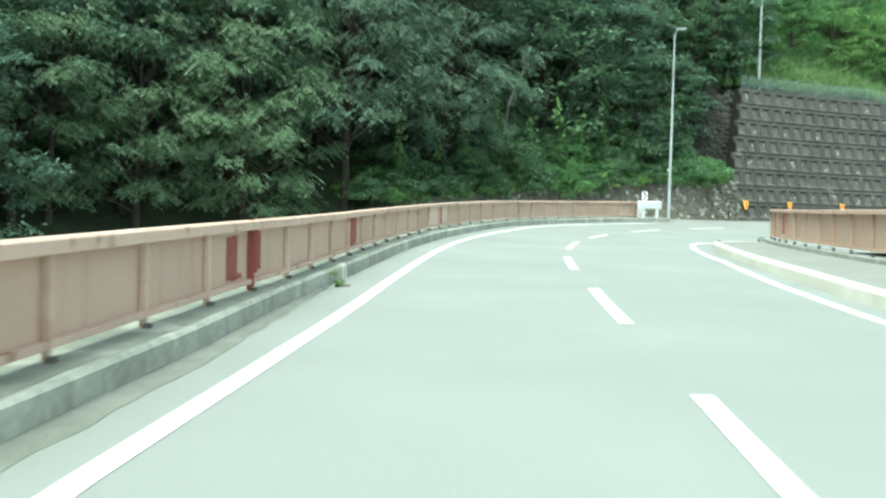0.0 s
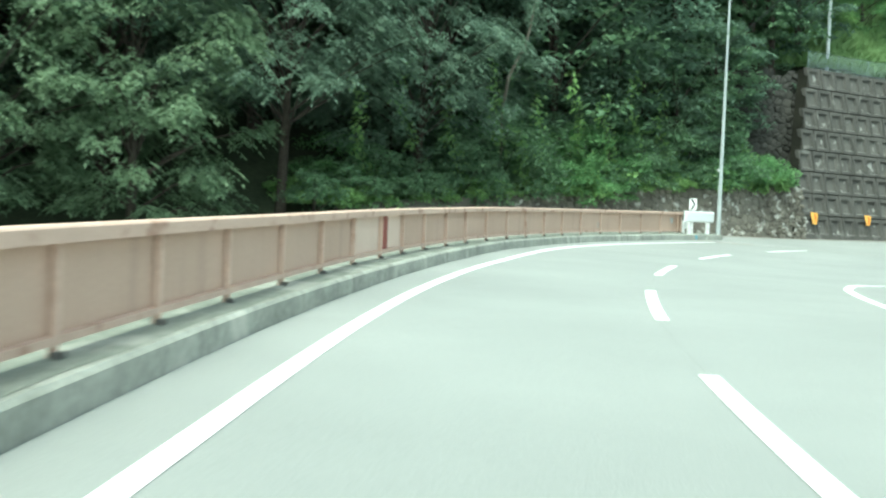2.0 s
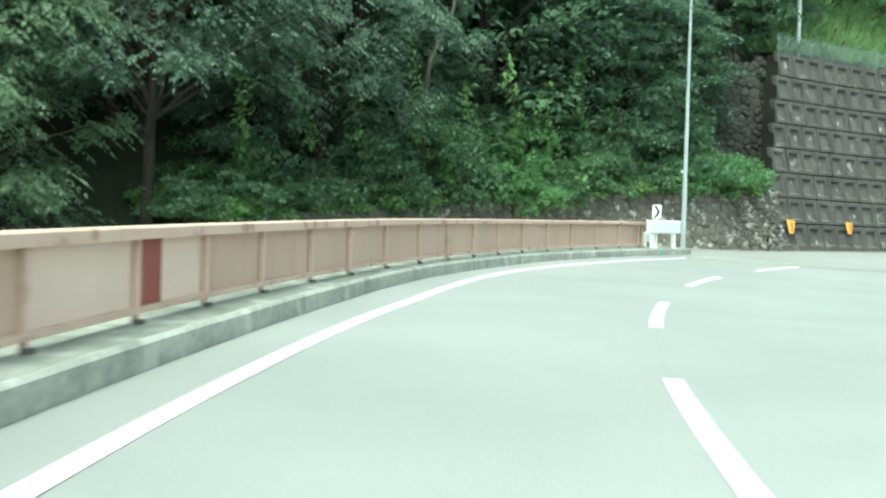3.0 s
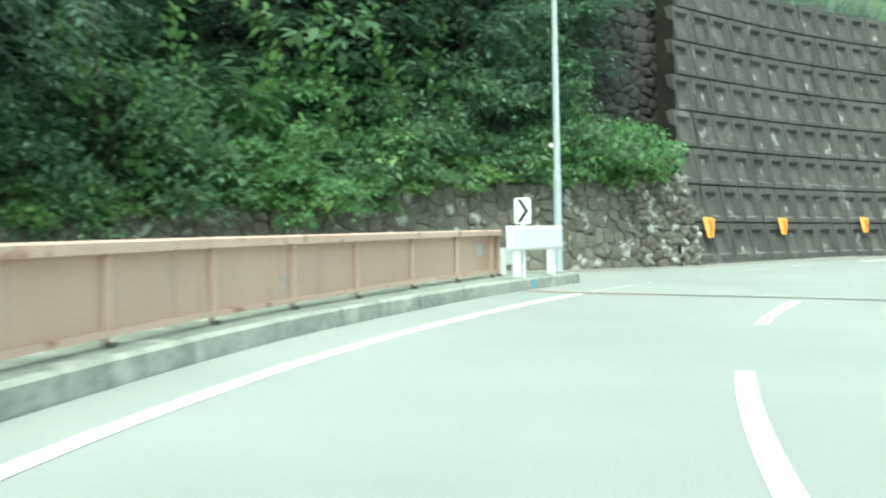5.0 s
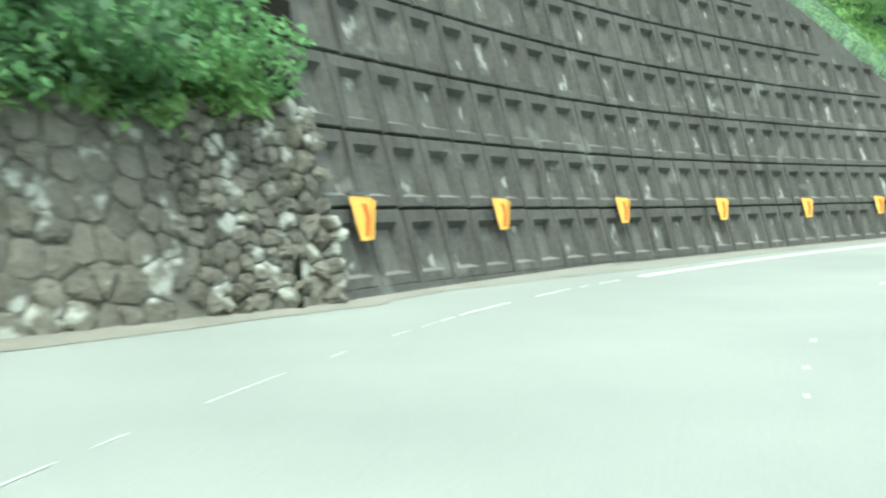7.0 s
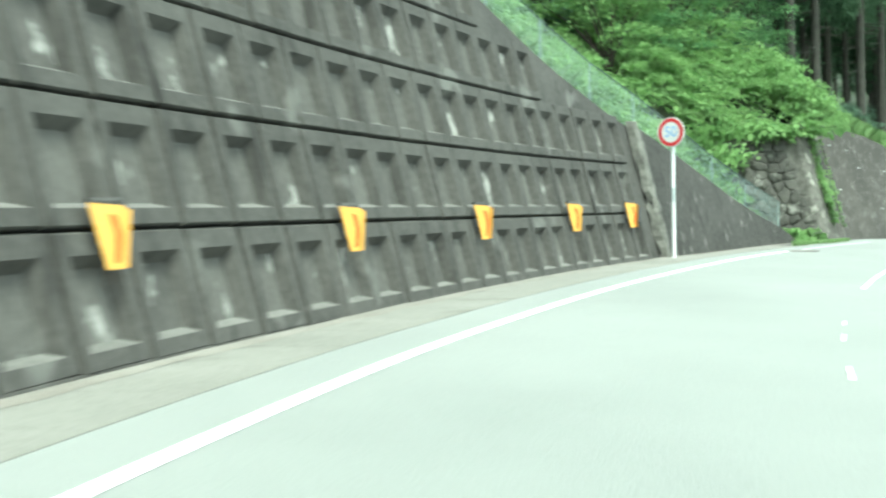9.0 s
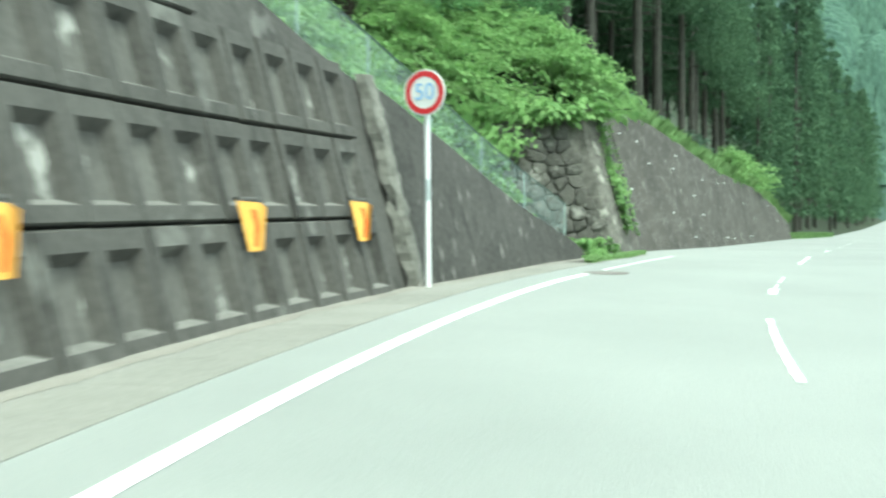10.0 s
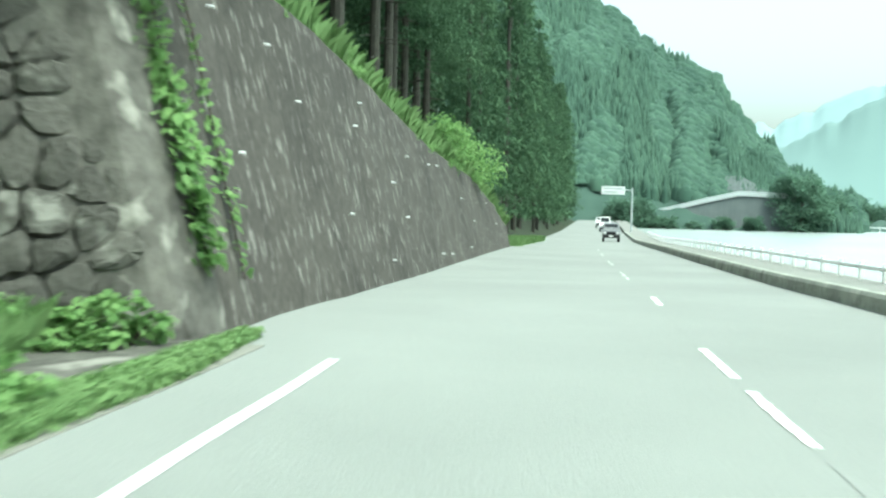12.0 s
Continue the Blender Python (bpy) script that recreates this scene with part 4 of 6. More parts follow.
edges = steps(104, 250, 4.6)
for a, b in zip(edges, edges[1:]):
    loft("barrier_segment", steps(a + 0.01, b - 0.01, 1.6), lambda s: [at(s, -3.35, -0.15), at(s, -3.38, 0.2), at(s, -3.42, 0.26), at(s, -3.62, 0.26), at(s, -3.66, 0.2), at(s, -3.7, -0.3)], CONCRETE, barrier, closed=True)
structure(loft("pavement_valley", steps(100, 420, 2.0), lambda s: [at(s, -3.66, 0.12), at(s, -6.0, 0.10), at(s, -6.2, -0.6)], PAVING), "pale footway behind the concrete barrier", "pavement")
guard = empty("valley_guardrail", Matrix.Identity(4), "low white guardrail with many short posts along the water", "guardrail")
for s in steps(108, 236, 2.0):
    bm = bmesh.new()
    box(bm, -0.05, 0.05, -0.045, 0.045, 0.0, 0.42, 0.01)
    o = part("post", bm, WHITE, guard)
    o.matrix_world = stand(s, -5.7, 0.1)
loft("beam", steps(107, 236, 2.0), lambda s: [at(s, -5.62, 0.36), at(s, -5.60, 0.40), at(s, -5.62, 0.44), at(s, -5.66, 0.44), at(s, -5.66, 0.36)], WHITE, guard, closed=True)


# ---- foliage ----
def leaf_cloud(name, pts, size, material, parent, seed, aspect=0.55, droop=0.35, tilt_up=0.42, rounded=False):
    """Many small leaf blades at the points, each a separate four-cornered blade."""
    rng = np.random.default_rng(seed)
    pts = np.asarray(pts)
    n = len(pts)
    yaw = rng.uniform(0, math.tau, n)
    dirs = np.stack([np.cos(yaw), np.sin(yaw), rng.uniform(-droop - 0.3, 0.25, n)], 1)
    dirs /= np.linalg.norm(dirs, axis=1)[:, None]
    up = np.stack([rng.normal(0, tilt_up, n), rng.normal(0, tilt_up, n), np.ones(n)], 1)
    side = np.cross(dirs, up)
    side /= np.linalg.norm(side, axis=1)[:, None]
    ln = size * rng.uniform(0.65, 1.35, n)[:, None]
    a = pts
    b = pts + dirs * ln * 0.45 + side * ln * aspect * 0.5
    c = pts + dirs * ln - np.array([0, 0, 1]) * ln * droop * 0.5
    d = pts + dirs * ln * 0.45 - side * ln * aspect * 0.5
    rim = [a, b, c, d]
    if rounded:
        sag = np.array([0, 0, 1]) * ln * droop * 0.2
        rim = [a] + [pts + dirs * ln * u + side * ln * aspect * w - sag * u for u, w in ((0.12, 0.34), (0.42, 0.5), (0.75, 0.34))] + [c] + [pts + dirs * ln * u - side * ln * aspect * w - sag * u for u, w in ((0.75, 0.34), (0.42, 0.5), (0.12, 0.34))]
    k = len(rim)
    v = np.stack(rim, 1).reshape(-1, 3)
    me = bpy.data.meshes.new(name)
    me.vertices.add(k * n)
    me.vertices.foreach_set("co", v.astype(np.float32).ravel())
    me.loops.add(k * n)
    me.loops.foreach_set("vertex_index", np.arange(k * n, dtype=np.int32))
    me.polygons.add(n)
    me.polygons.foreach_set("loop_start", np.arange(0, k * n, k, dtype=np.int32))
    me.update(calc_edges=True)
    me.materials.append(material)
    ob = new(name, me)
    ob.parent = parent
    return ob


def clump(rng, centre, radius, flat, count):
    """Leaf points of one drooping spray."""
    r = radius * np.sqrt(rng.uniform(0, 1, count))
    a = rng.uniform(0, math.tau, count)
    z = -0.30 * r * r / radius + rng.normal(0, flat * radius, count)
    return np.stack([centre[0] + r * np.cos(a), centre[1] + r * np.sin(a), centre[2] + z], 1)


def broadleaf(seed, H, R, material, low=0.12, clumps=95, per=85, leaf=0.27, bark=BARK, puff=0.15):
    rng = np.random.default_rng(seed)
    g = new("tree")
    tips, pts = [], []
    for i in range(clumps):
        z = H * rng.uniform(low, 1.0)
        prof = math.sqrt(max(0.08, 1 - ((z / H - 0.5) / 0.55) ** 2))
        r = R * prof * math.sqrt(rng.uniform(0.12, 1.0)) * (1 + 0.2 * math.sin(3 * z + seed))
        a = rng.uniform(0, math.tau)
        c = (r * math.cos(a), r * math.sin(a), z)
        tips.append(c)
        pts.append(clump(rng, c, rng.uniform(0.55, 1.25) * R * 0.27, puff, int(per * rng.uniform(0.6, 1.3))))
    bm = bmesh.new()
    lean = rng.uniform(-0.5, 0.5, 2)
    trunk = [(lean[0] * t, lean[1] * t, H * 0.85 * t - 0.4) for t in (0, 0.2, 0.45, 0.7, 1)]
    tube(bm, trunk, [0.21, 0.17, 0.13, 0.08, 0.03], 8)
    for c in tips[:: 6]:
        t = max(0.1, min(0.8, c[2] / H * 0.7))
        p = (lean[0] * t, lean[1] * t, H * 0.85 * t - 0.4)
        q = [(p[k] + (c[k] - p[k]) * 0.55 + (0.3 if k == 2 else 0)) for k in range(3)]
        tube(bm, [p, q, c], [0.05, 0.035, 0.014], 5)
    part("trunk", bm, bark, g)
    leaf_cloud("crown", np.concatenate(pts), leaf, material, g, seed + 50)
    return g


def frond_tree(seed, H, R, material, low=0.2, clumps=130, per=15, leaf=0.24):
    """A broadleaf tree whose leaves hang in feathered fans along drooping stalks."""
    rng = np.random.default_rng(seed)
    g = new("tree")
    tips, base, out = [], [], []
    for i in range(clumps):
        z = H * rng.uniform(low, 1.0)
        prof = math.sqrt(max(0.1, 1 - ((z / H - 0.55) / 0.58) ** 2))
        a = rng.uniform(0, math.tau)
        r = R * prof * math.sqrt(rng.uniform(0.2, 1.0)) * (1 + 0.22 * math.sin(2.6 * z + 2 * a + seed))
        c = np.array((r * math.cos(a), r * math.sin(a), z))
        tips.append(tuple(c))
        n = int(per * rng.uniform(0.6, 1.4))
        yaw = a + rng.normal(0, 1.1, n)
        base.append(c + rng.normal(0, 1, (n, 3)) * np.array((0.3, 0.3, 0.16)) * R * 0.26)
        out.append(np.stack([np.cos(yaw), np.sin(yaw), rng.uniform(-0.25, 0.3, n)], 1))
    base, out = np.concatenate(base), np.concatenate(out)
    n = len(base)
    ln = rng.uniform(0.45, 0.8, n)[:, None]
    side = np.stack([-out[:, 1], out[:, 0], rng.normal(0, 0.25, n)], 1)
    up = np.array((0, 0, 1.0))
    pts, dirs = [], []
    for t, w in ((0.2, 1), (0.2, -1), (0.42, 1), (0.42, -1), (0.64, 1), (0.64, -1), (0.86, 1), (0.86, -1), (0.98, 0)):
        pts.append(base + out * ln * t - up * ln * 0.55 * t * t)
        dirs.append(out * (0.55 if w else 1.0) + side * 0.8 * w - up * (0.25 + 0.6 * t))
    p, d = np.concatenate(pts), np.concatenate(dirs)
    d /= np.linalg.norm(d, axis=1)[:, None]
    across = np.cross(d, up + rng.normal(0, 0.3, d.shape))
    across /= np.linalg.norm(across, axis=1)[:, None]
    size = leaf * rng.uniform(0.7, 1.25, len(p))[:, None]
    v = np.stack([p, p + d * size * 0.4 + across * size * 0.2, p + d * size - up * size * 0.12, p + d * size * 0.4 - across * size * 0.2], 1).reshape(-1, 3)
    bm = bmesh.new()
    lean = rng.uniform(-0.6, 0.6, 2)
    trunk = [(lean[0] * t, lean[1] * t, H * 0.85 * t - 0.4) for t in (0, 0.2, 0.45, 0.7, 1)]
    tube(bm, trunk, [0.24, 0.19, 0.14, 0.09, 0.03], 8)
    for c in tips[:: 5]:
        t = max(0.12, min(0.8, c[2] / H * 0.75))
        q0 = (lean[0] * t, lean[1] * t, H * 0.85 * t - 0.4)
        mid = [(q0[k] + (c[k] - q0[k]) * 0.55 + (0.35 if k == 2 else 0)) for k in range(3)]
        tube(bm, [q0, mid, c], [0.06, 0.04, 0.014], 5)
    part("trunk", bm, BARK, g)
    m = len(p)
    me = bpy.data.meshes.new("crown")
    me.vertices.add(4 * m)
    me.vertices.foreach_set("co", v.astype(np.float32).ravel())
    me.loops.add(4 * m)
    me.loops.foreach_set("vertex_index", np.arange(4 * m, dtype=np.int32))
    me.polygons.add(m)
    me.polygons.foreach_set("loop_start", np.arange(0, 4 * m, 4, dtype=np.int32))
    me.update(calc_edges=True)
    me.materials.append(material)
    crown = new("crown", me)
    crown.parent = g
    return g


def cedar(seed, H, R, start=0.32, per=42, leaf=0.36):
    rng = np.random.default_rng(seed)
    g = new("tree")
    pts = []
    for i in range(230):
        f = rng.uniform(0, 1) ** 1.25
        z = H * (start + (1 - start) * f)
        a = rng.uniform(0, math.tau)
        r = (R * (1 - f) ** 0.7 * rng.uniform(0.55, 1.1) + 0.2) * (1 + 0.22 * math.sin(3 * a + 1.1 * z + seed))
        u = rng.choice((0.38, 0.62, 0.84, 1.0), per, p=(0.14, 0.22, 0.3, 0.34)) + rng.normal(0, 0.05, per)
        wob = rng.normal(0, 0.2, (per, 2))
        hang = rng.uniform(0, 1, per) ** 1.5 * 0.62 * (1 - 0.5 * f)
        pts.append(np.stack([u * r * math.cos(a) + wob[:, 0], u * r * math.sin(a) + wob[:, 1], z + 0.22 * r * u * (1 - 1.5 * u) - hang], 1))
    bm = bmesh.new()
    tube(bm, [(0, 0, -0.5), (0, 0, H * 0.3), (0, 0, H * 0.7), (0, 0, H)], [0.24, 0.18, 0.11, 0.02], 9)
    for i in range(16):
        z, a = H * rng.uniform(0.14, start + 0.1), rng.uniform(0, math.tau)
        ln = rng.uniform(0.5, 1.4)
        tube(bm, [(0, 0, z), (ln * math.cos(a), ln * math.sin(a), z - 0.15)], [0.035, 0.012], 4)
    part("trunk", bm, CEDAR_BARK, g)
    leaf_cloud("crown", np.concatenate(pts), leaf, CEDAR, g, seed + 70, aspect=0.36, droop=0.8, tilt_up=0.5)
    return g


def shrub(seed, R, H, material, clumps=16, per=70, leaf=0.17, name="shrub", rounded=False):
    rng = np.random.default_rng(seed)
    g = new(name)
    pts = []
    bm = bmesh.new()
    for i in range(clumps):
        a, r = rng.uniform(0, math.tau), R * math.sqrt(rng.uniform(0, 1))
        c = (r * math.cos(a), r * math.sin(a), H * (1 - 0.6 * (r / R) ** 2) * rng.uniform(0.35, 1.0))
        pts.append(clump(rng, c, R * rng.uniform(0.25, 0.45), 0.16, per))
        if i % 3 == 0:
            tube(bm, [(0, 0, -0.2), (c[0] * 0.6, c[1] * 0.6, c[2] * 0.5), c], [0.025, 0.016, 0.006], 4)
    part("stem", bm, BARK, g)
    leaf_cloud("foliage", np.concatenate(pts), leaf, material, g, seed + 90, aspect=0.85 if rounded else 0.55, droop=0.5, rounded=rounded)
    return g


def ground_z(p):
    return hill(p.x, p.y)


def scatter(kinds, spots, label, category, group, sink=0.2, scale=(0.85, 1.2)):
    """Copies of the kinds at the spots (places); the first use of each kind is the original."""
    rnd = random.Random(len(spots) * 7 + len(group))
    fresh = list(kinds)
    for i, p in enumerate(spots):
        k = kinds[i % len(kinds)] if len(fresh) else rnd.choice(kinds)
        sc = rnd.uniform(*scale)
        m = Matrix.Translation(p - Vector((0, 0, sink))) @ Matrix.Rotation(rnd.uniform(0, math.tau), 4, "Z")
        if k in fresh:
            fresh.remove(k)
            k.matrix_world = m
            tagged(k, label, category, group)
        else:
            k2 = copy_thing(k, m)
            k2.scale = (sc, sc, sc * rnd.uniform(0.92, 1.1))
            tagged(k2, label, category, group)


def spots(ss, ds, jitter, seed, base=lambda s: 0.0, zoff=None):
    rnd = random.Random(seed)
    out = []
    for s in ss:
        for d in ds:
            q = at(s + rnd.uniform(-jitter, jitter), base(s) + d + rnd.uniform(-jitter, jitter), 0, True)
            q.z = ground_z(q) if zoff is None else zoff(s)
            out.append(q)
    return out


trees = [broadleaf(1, 11, 4.0, LEAF_DARK, 0.03, 125, 95, 0.25), broadleaf(2, 9.5, 3.8, LEAF_MID, 0.02, 120, 95, 0.23), broadleaf(3, 12, 4.3, LEAF_DARK, 0.06, 130, 95, 0.25), broadleaf(4, 8, 3.6, LEAF_MID, 0.0, 110, 95, 0.23)]
fronds = [frond_tree(91, 13.0, 4.2, LEAF_OLIVE, 0.12, 190, 24, 0.2), frond_tree(92, 15.5, 5.4, LEAF_GREY, 0.31, 230, 26, 0.2), frond_tree(93, 13.5, 4.4, LEAF_GREY, 0.16, 190, 24, 0.2)]
for kind, spread_ in ((fronds[1], ((-9.8, 62.6, 0.3), (-20.5, 61.5, 2.1), (-24.0, 53.5, 4.0), (-13.0, 67.5, 1.2))), (fronds[0], ((-14.3, 58.4, 0.9), (-22.6, 50.2, 2.5), (-18.9, 55.6, 4.4), (-27.0, 46.0, 0.2))), (fronds[2], ((-4.9, 66.2, 0.0), (-14.2, 64.2, 3.2)))):
    for i, (x, y, turn) in enumerate(spread_):
        m = Matrix.Translation((x, y, hill(x, y) - 0.3)) @ Matrix.Rotation(turn, 4, "Z")
        k = copy_thing(kind, m) if i else kind
        k.matrix_world = m
        tagged(k, "tall broadleaf tree with drooping feathered leaves", "tree", "feathery trees at the wood's front")
high = [broadleaf(12, 14, 4.2, LEAF_DARK, 0.42, 95, 70, 0.27), broadleaf(13, 15, 4.4, LEAF_DARK, 0.5, 95, 70, 0.28)]
scatter(high, spots(steps(41, 61, 4.0), (6.0,), 1.0, 11, stone_d), "dark broadleaf tree with a bare lower trunk", "tree", "high-crowned trees in the wood", 0.2, (0.9, 1.1))
scatter(trees, spots(steps(22, 38, 4.1), (1.8, 6.0), 1.2, 11, stone_d) + spots(steps(62.5, 69.5, 3.4), (4.6,), 0.6, 27, stone_d), "leafy broadleaf tree with layered dark green branches", "tree", "trees on the wooded slope")
back_trees = [broadleaf(5, 11.5, 4.2, LEAF_DARK, 0.03, 90, 42, 0.38), broadleaf(6, 10, 4.0, LEAF_MID, 0.03, 90, 42, 0.36)]
scatter(back_trees, spots(steps(22, 61, 4.6), (11.5, 18.0), 1.2, 11, stone_d) + spots(steps(62.5, 69.5, 3.4), (9.5, 16.0), 0.6, 27, stone_d) + spots(steps(66, 80, 3.4), (13.5, 18.0, 24.0), 0.9, 29), "dark green broadleaf tree deeper in the wood", "tree", "trees behind on the wooded slope")
small_trees = [broadleaf(9, 7.0, 2.3, LEAF_DARK, 0.0, 80, 70, 0.2), broadleaf(10, 6.4, 2.1, LEAF_MID, 0.0, 80, 70, 0.2)]
scatter(small_trees, [Vector((q.x, q.y, ground_z(q))) for q in (at(u, d, 0, True) for u, d in ((67.6, 11.6), (68.9, 10.6), (70.0, 9.8), (69.4, 12.2), (71.0, 10.6), (72.2, 9.6), (75.6, 10.4), (76.6, 9.9), (77.6, 11.4), (78.6, 10.2), (74.2, 11.0), (73.2, 10.2)))], "slender young tree close to the rubble wall", "tree", "young trees by the rubble wall")
upper = [broadleaf(7, 9, 3.6, LEAF_MID, 0.05, 90, 40, 0.34), broadleaf(8, 10.5, 3.8, LEAF_DARK, 0.05, 90, 40, 0.34)]
scatter(upper, spots(steps(84, 116, 5.4), (11.5, 17.0, 23.0), 1.6, 12, lambda s: 5.0), "leafy green tree on the slope above the retaining wall", "tree", "trees above the wall")
edge_trees = [broadleaf(71, 7.5, 3.2, CORNER_LEAF, 0.0, 120, 100, 0.165), broadleaf(72, 6.5, 2.9, LEAF_LIGHT, 0.0, 110, 100, 0.16)]
scatter(edge_trees, spots(steps(79.0, 95, 2.6), (3.9, 6.6), 0.5, 35, lambda s: wall_d(s) + BATTER * wall_top(s)) + spots((117.0, 120.2, 123.4, 126.6, 130.0), (11.2, 14.6), 0.6, 33) + spots((99, 103, 107, 111), (13.8,), 0.7, 34), "bushy light green tree at the wood's edge", "tree", "trees at the wood's edge", 0.6, (0.75, 1.05))
cedars = [cedar(21, 24, 2.9, 0.30, 95, 0.2), cedar(22, 21, 2.5, 0.38, 95, 0.2), cedar(23, 26, 3.1, 0.26, 95, 0.2)]
scatter(cedars, spots(steps(131, 170, 4.4), (8.5,), 1.0, 13), "tall dark green cedar with a bare straight trunk", "cedar tree", "cedar stand beside the road", 0.3, (0.8, 1.1))
inner = [cedar(26, 23, 2.9, 0.34, 15, 0.55), cedar(27, 25, 3.0, 0.30, 15, 0.55)]
scatter(inner, spots(steps(126, 205, 4.8), (13.5, 19.0), 1.3, 13), "tall cedar with a bare trunk inside the dark stand", "cedar tree", "cedars inside the stand", 0.3, (0.8, 1.05))
more = [cedar(24, 23, 3.1, 0.1, 20, 0.42), cedar(25, 25, 3.2, 0.16, 20, 0.42)]
scatter(more, spots(steps(126, 205, 6.0), (25.5,), 1.3, 47) + spots(steps(174, 330, 9), (6.6,), 0.8, 14) + spots(steps(214, 330, 10), (14.0,), 2.0, 15), "dense dark cedar inside the stand", "cedar tree", "cedars along the far road", 0.3, (0.75, 1.05))

shrubs = [shrub(31, 1.3, 1.5, LEAF_MID), shrub(32, 1.1, 1.1, LEAF_LIGHT), shrub(33, 1.5, 1.8, LEAF_MID), shrub(34, 1.0, 0.9, LEAF_LIGHT)]
hedge = [stone_place(s, stone_top(s) + 0.1, -0.55) for s in steps(55.5, 73.6, 0.62)]
scatter(shrubs, hedge, "green shrub hanging over the stone wall's top", "shrub", "shrubs on the stone wall", 0.25, (0.7, 1.15))
corner = [shrub(57, 1.5, 1.7, CORNER_LEAF, 34, 130, 0.115, name="bush"), shrub(58, 1.3, 1.4, LEAF_LIGHT, 30, 120, 0.11, name="bush")]
scatter(corner, [stone_place(s, stone_top(s), -0.9 - 0.5 * (i % 2)) for i, s in enumerate(steps(64, 73.1, 0.95))], "dense bright bush spilling over the stone wall", "bush", "bushes at the wall's corner", 0.1, (0.85, 1.2))
under = [shrub(35, 1.6, 1.3, LEAF_MID, name="bush"), shrub(36, 1.4, 1.0, LEAF_LIGHT, name="bush")]
drape = [shrub(51, 2.3, 3.6, LEAF_MID, 38, 150, 0.135, name="bush"), shrub(52, 2.0, 3.0, CORNER_LEAF, 34, 150, 0.13, name="bush"), shrub(53, 2.5, 4.2, LEAF_DARK, 40, 150, 0.145, name="bush")]
scatter(drape, spots(steps(58.5, 66, 1.9), (1.4, 4.2, 7.4), 0.7, 18, stone_d) + spots(steps(40, 57, 2.4), (8.5, 11.5), 0.9, 61, stone_d) + spots(steps(66.5, 70.5, 1.6), (2.6, 5.0), 0.5, 28, stone_d), "tall creeper-draped bush filling the slope below the trees", "bush", "draped bushes on the slope", 0.3, (0.85, 1.25))
scatter(under, spots(steps(57, 73, 1.5), (0.3, 2.3), 0.8, 16, lambda s: stone_d(s) + 1.7), "low green undergrowth shrub below the trees", "shrub", "undergrowth on the slope", 0.3, (0.8, 1.3))
creeper_bush = [shrub(39, 1.5, 2.2, LEAF_LIGHT, 28, 120, 0.13, name="bush"), shrub(40, 1.3, 1.8, LEAF_LIGHT, 26, 120, 0.12, name="bush")]
scatter(creeper_bush, spots((106.0, 109.5, 113.0, 116.5, 119.5, 122.0, 125.0), (9.0, 10.8), 0.6, 43), "leafy bush rising from the creeper slope", "bush", "bushes on the creeper slope", 0.3, (0.7, 1.2))
shade_bush = [shrub(43, 1.5, 1.6, LEAF_DARK, 22, 90, 0.15, name="bush"), shrub(44, 1.3, 1.2, LEAF_MID, 20, 90, 0.14, name="bush")]
scatter(shade_bush, spots(steps(126, 166, 2.6), (9.4, 12.4), 0.8, 48), "dark bush in the shade of the cedars", "bush", "undergrowth below the cedars", 0.3, (0.7, 1.2))
ledge_bush = [shrub(41, 0.9, 0.8, LEAF_LIGHT, 22, 170, 0.07), shrub(42, 0.8, 0.6, GRASS, 20, 170, 0.06)]
scatter(creeper_bush, spots((122.4, 123.6, 124.8), (6.6, 8.0), 0.4, 45) + spots((147, 151, 155), (5.6,), 0.4, 46), "leafy bush above the streaked wall", "bush", "bushes above the streaked wall", 0.3, (0.75, 1.25))
scatter(ledge_bush, [w3_place(u, max(w3_top(u), 0.3), -0.55 - 0.25 * (i % 3)) for i, u in enumerate(steps(121.5, 158, 2.6))], "bright bush spilling over the streaked wall's top", "shrub", "bushes on the streaked wall", 0.15, (0.6, 1.05))
top_bush = [shrub(37, 1.4, 1.4, LEAF_LIGHT, 20, 110, 0.12), shrub(38, 1.2, 1.1, GRASS, 18, 110, 0.11)]
scatter(top_bush, spots(steps(80.5, 124, 2.2), (4.6, 7.0, 9.6, 12.4), 0.9, 17, lambda s: wall_d(min(s, 115)) + BATTER * wall_top(min(s, 114))), "bright green bush on the grassy slope above the wall", "shrub", "bushes above the wall", 0.2, (0.7, 1.3))


slope_bush = [shrub(55, 1.1, 0.9, LEAF_LIGHT, 22, 80, 0.125, name="plant"), shrub(56, 0.9, 0.8, GRASS, 20, 80, 0.12, name="plant")]
scatter(slope_bush, spots(steps(100, 118, 1.15), (2.2, 3.1, 4.2, 5.5, 7.0), 0.5, 19, lambda s: wall_d(min(s, 115)) + BATTER * wall_top(min(s, 114))), "bright green leafy plant on the steep slope", "plant", "plants behind the fence", 0.15, (0.7, 1.25))


def creeper_carpet(name, places, size, label, seed):
    rng = np.random.default_rng(seed)
    ob = leaf_cloud(name, [(q.x, q.y, q.z + 0.05 + (0.35 + 0.9 * max(0.0, noise.noise((q.x * 0.8, q.y * 0.8, 9)))) * rng.uniform() ** 1.3) for q in places], size, LEAF_LIGHT, None, seed, aspect=0.9, droop=0.5, tilt_up=0.5, rounded=True)
    return tagged(ob, label, "creeper", kind="stuff")


def crest_z(q):
    return max(hill(q.x + a, q.y + b) for a, b in ((0, 0), (0.7, 0), (-0.7, 0), (0, 0.7), (0, -0.7)))


rnd = random.Random(15)
places = []
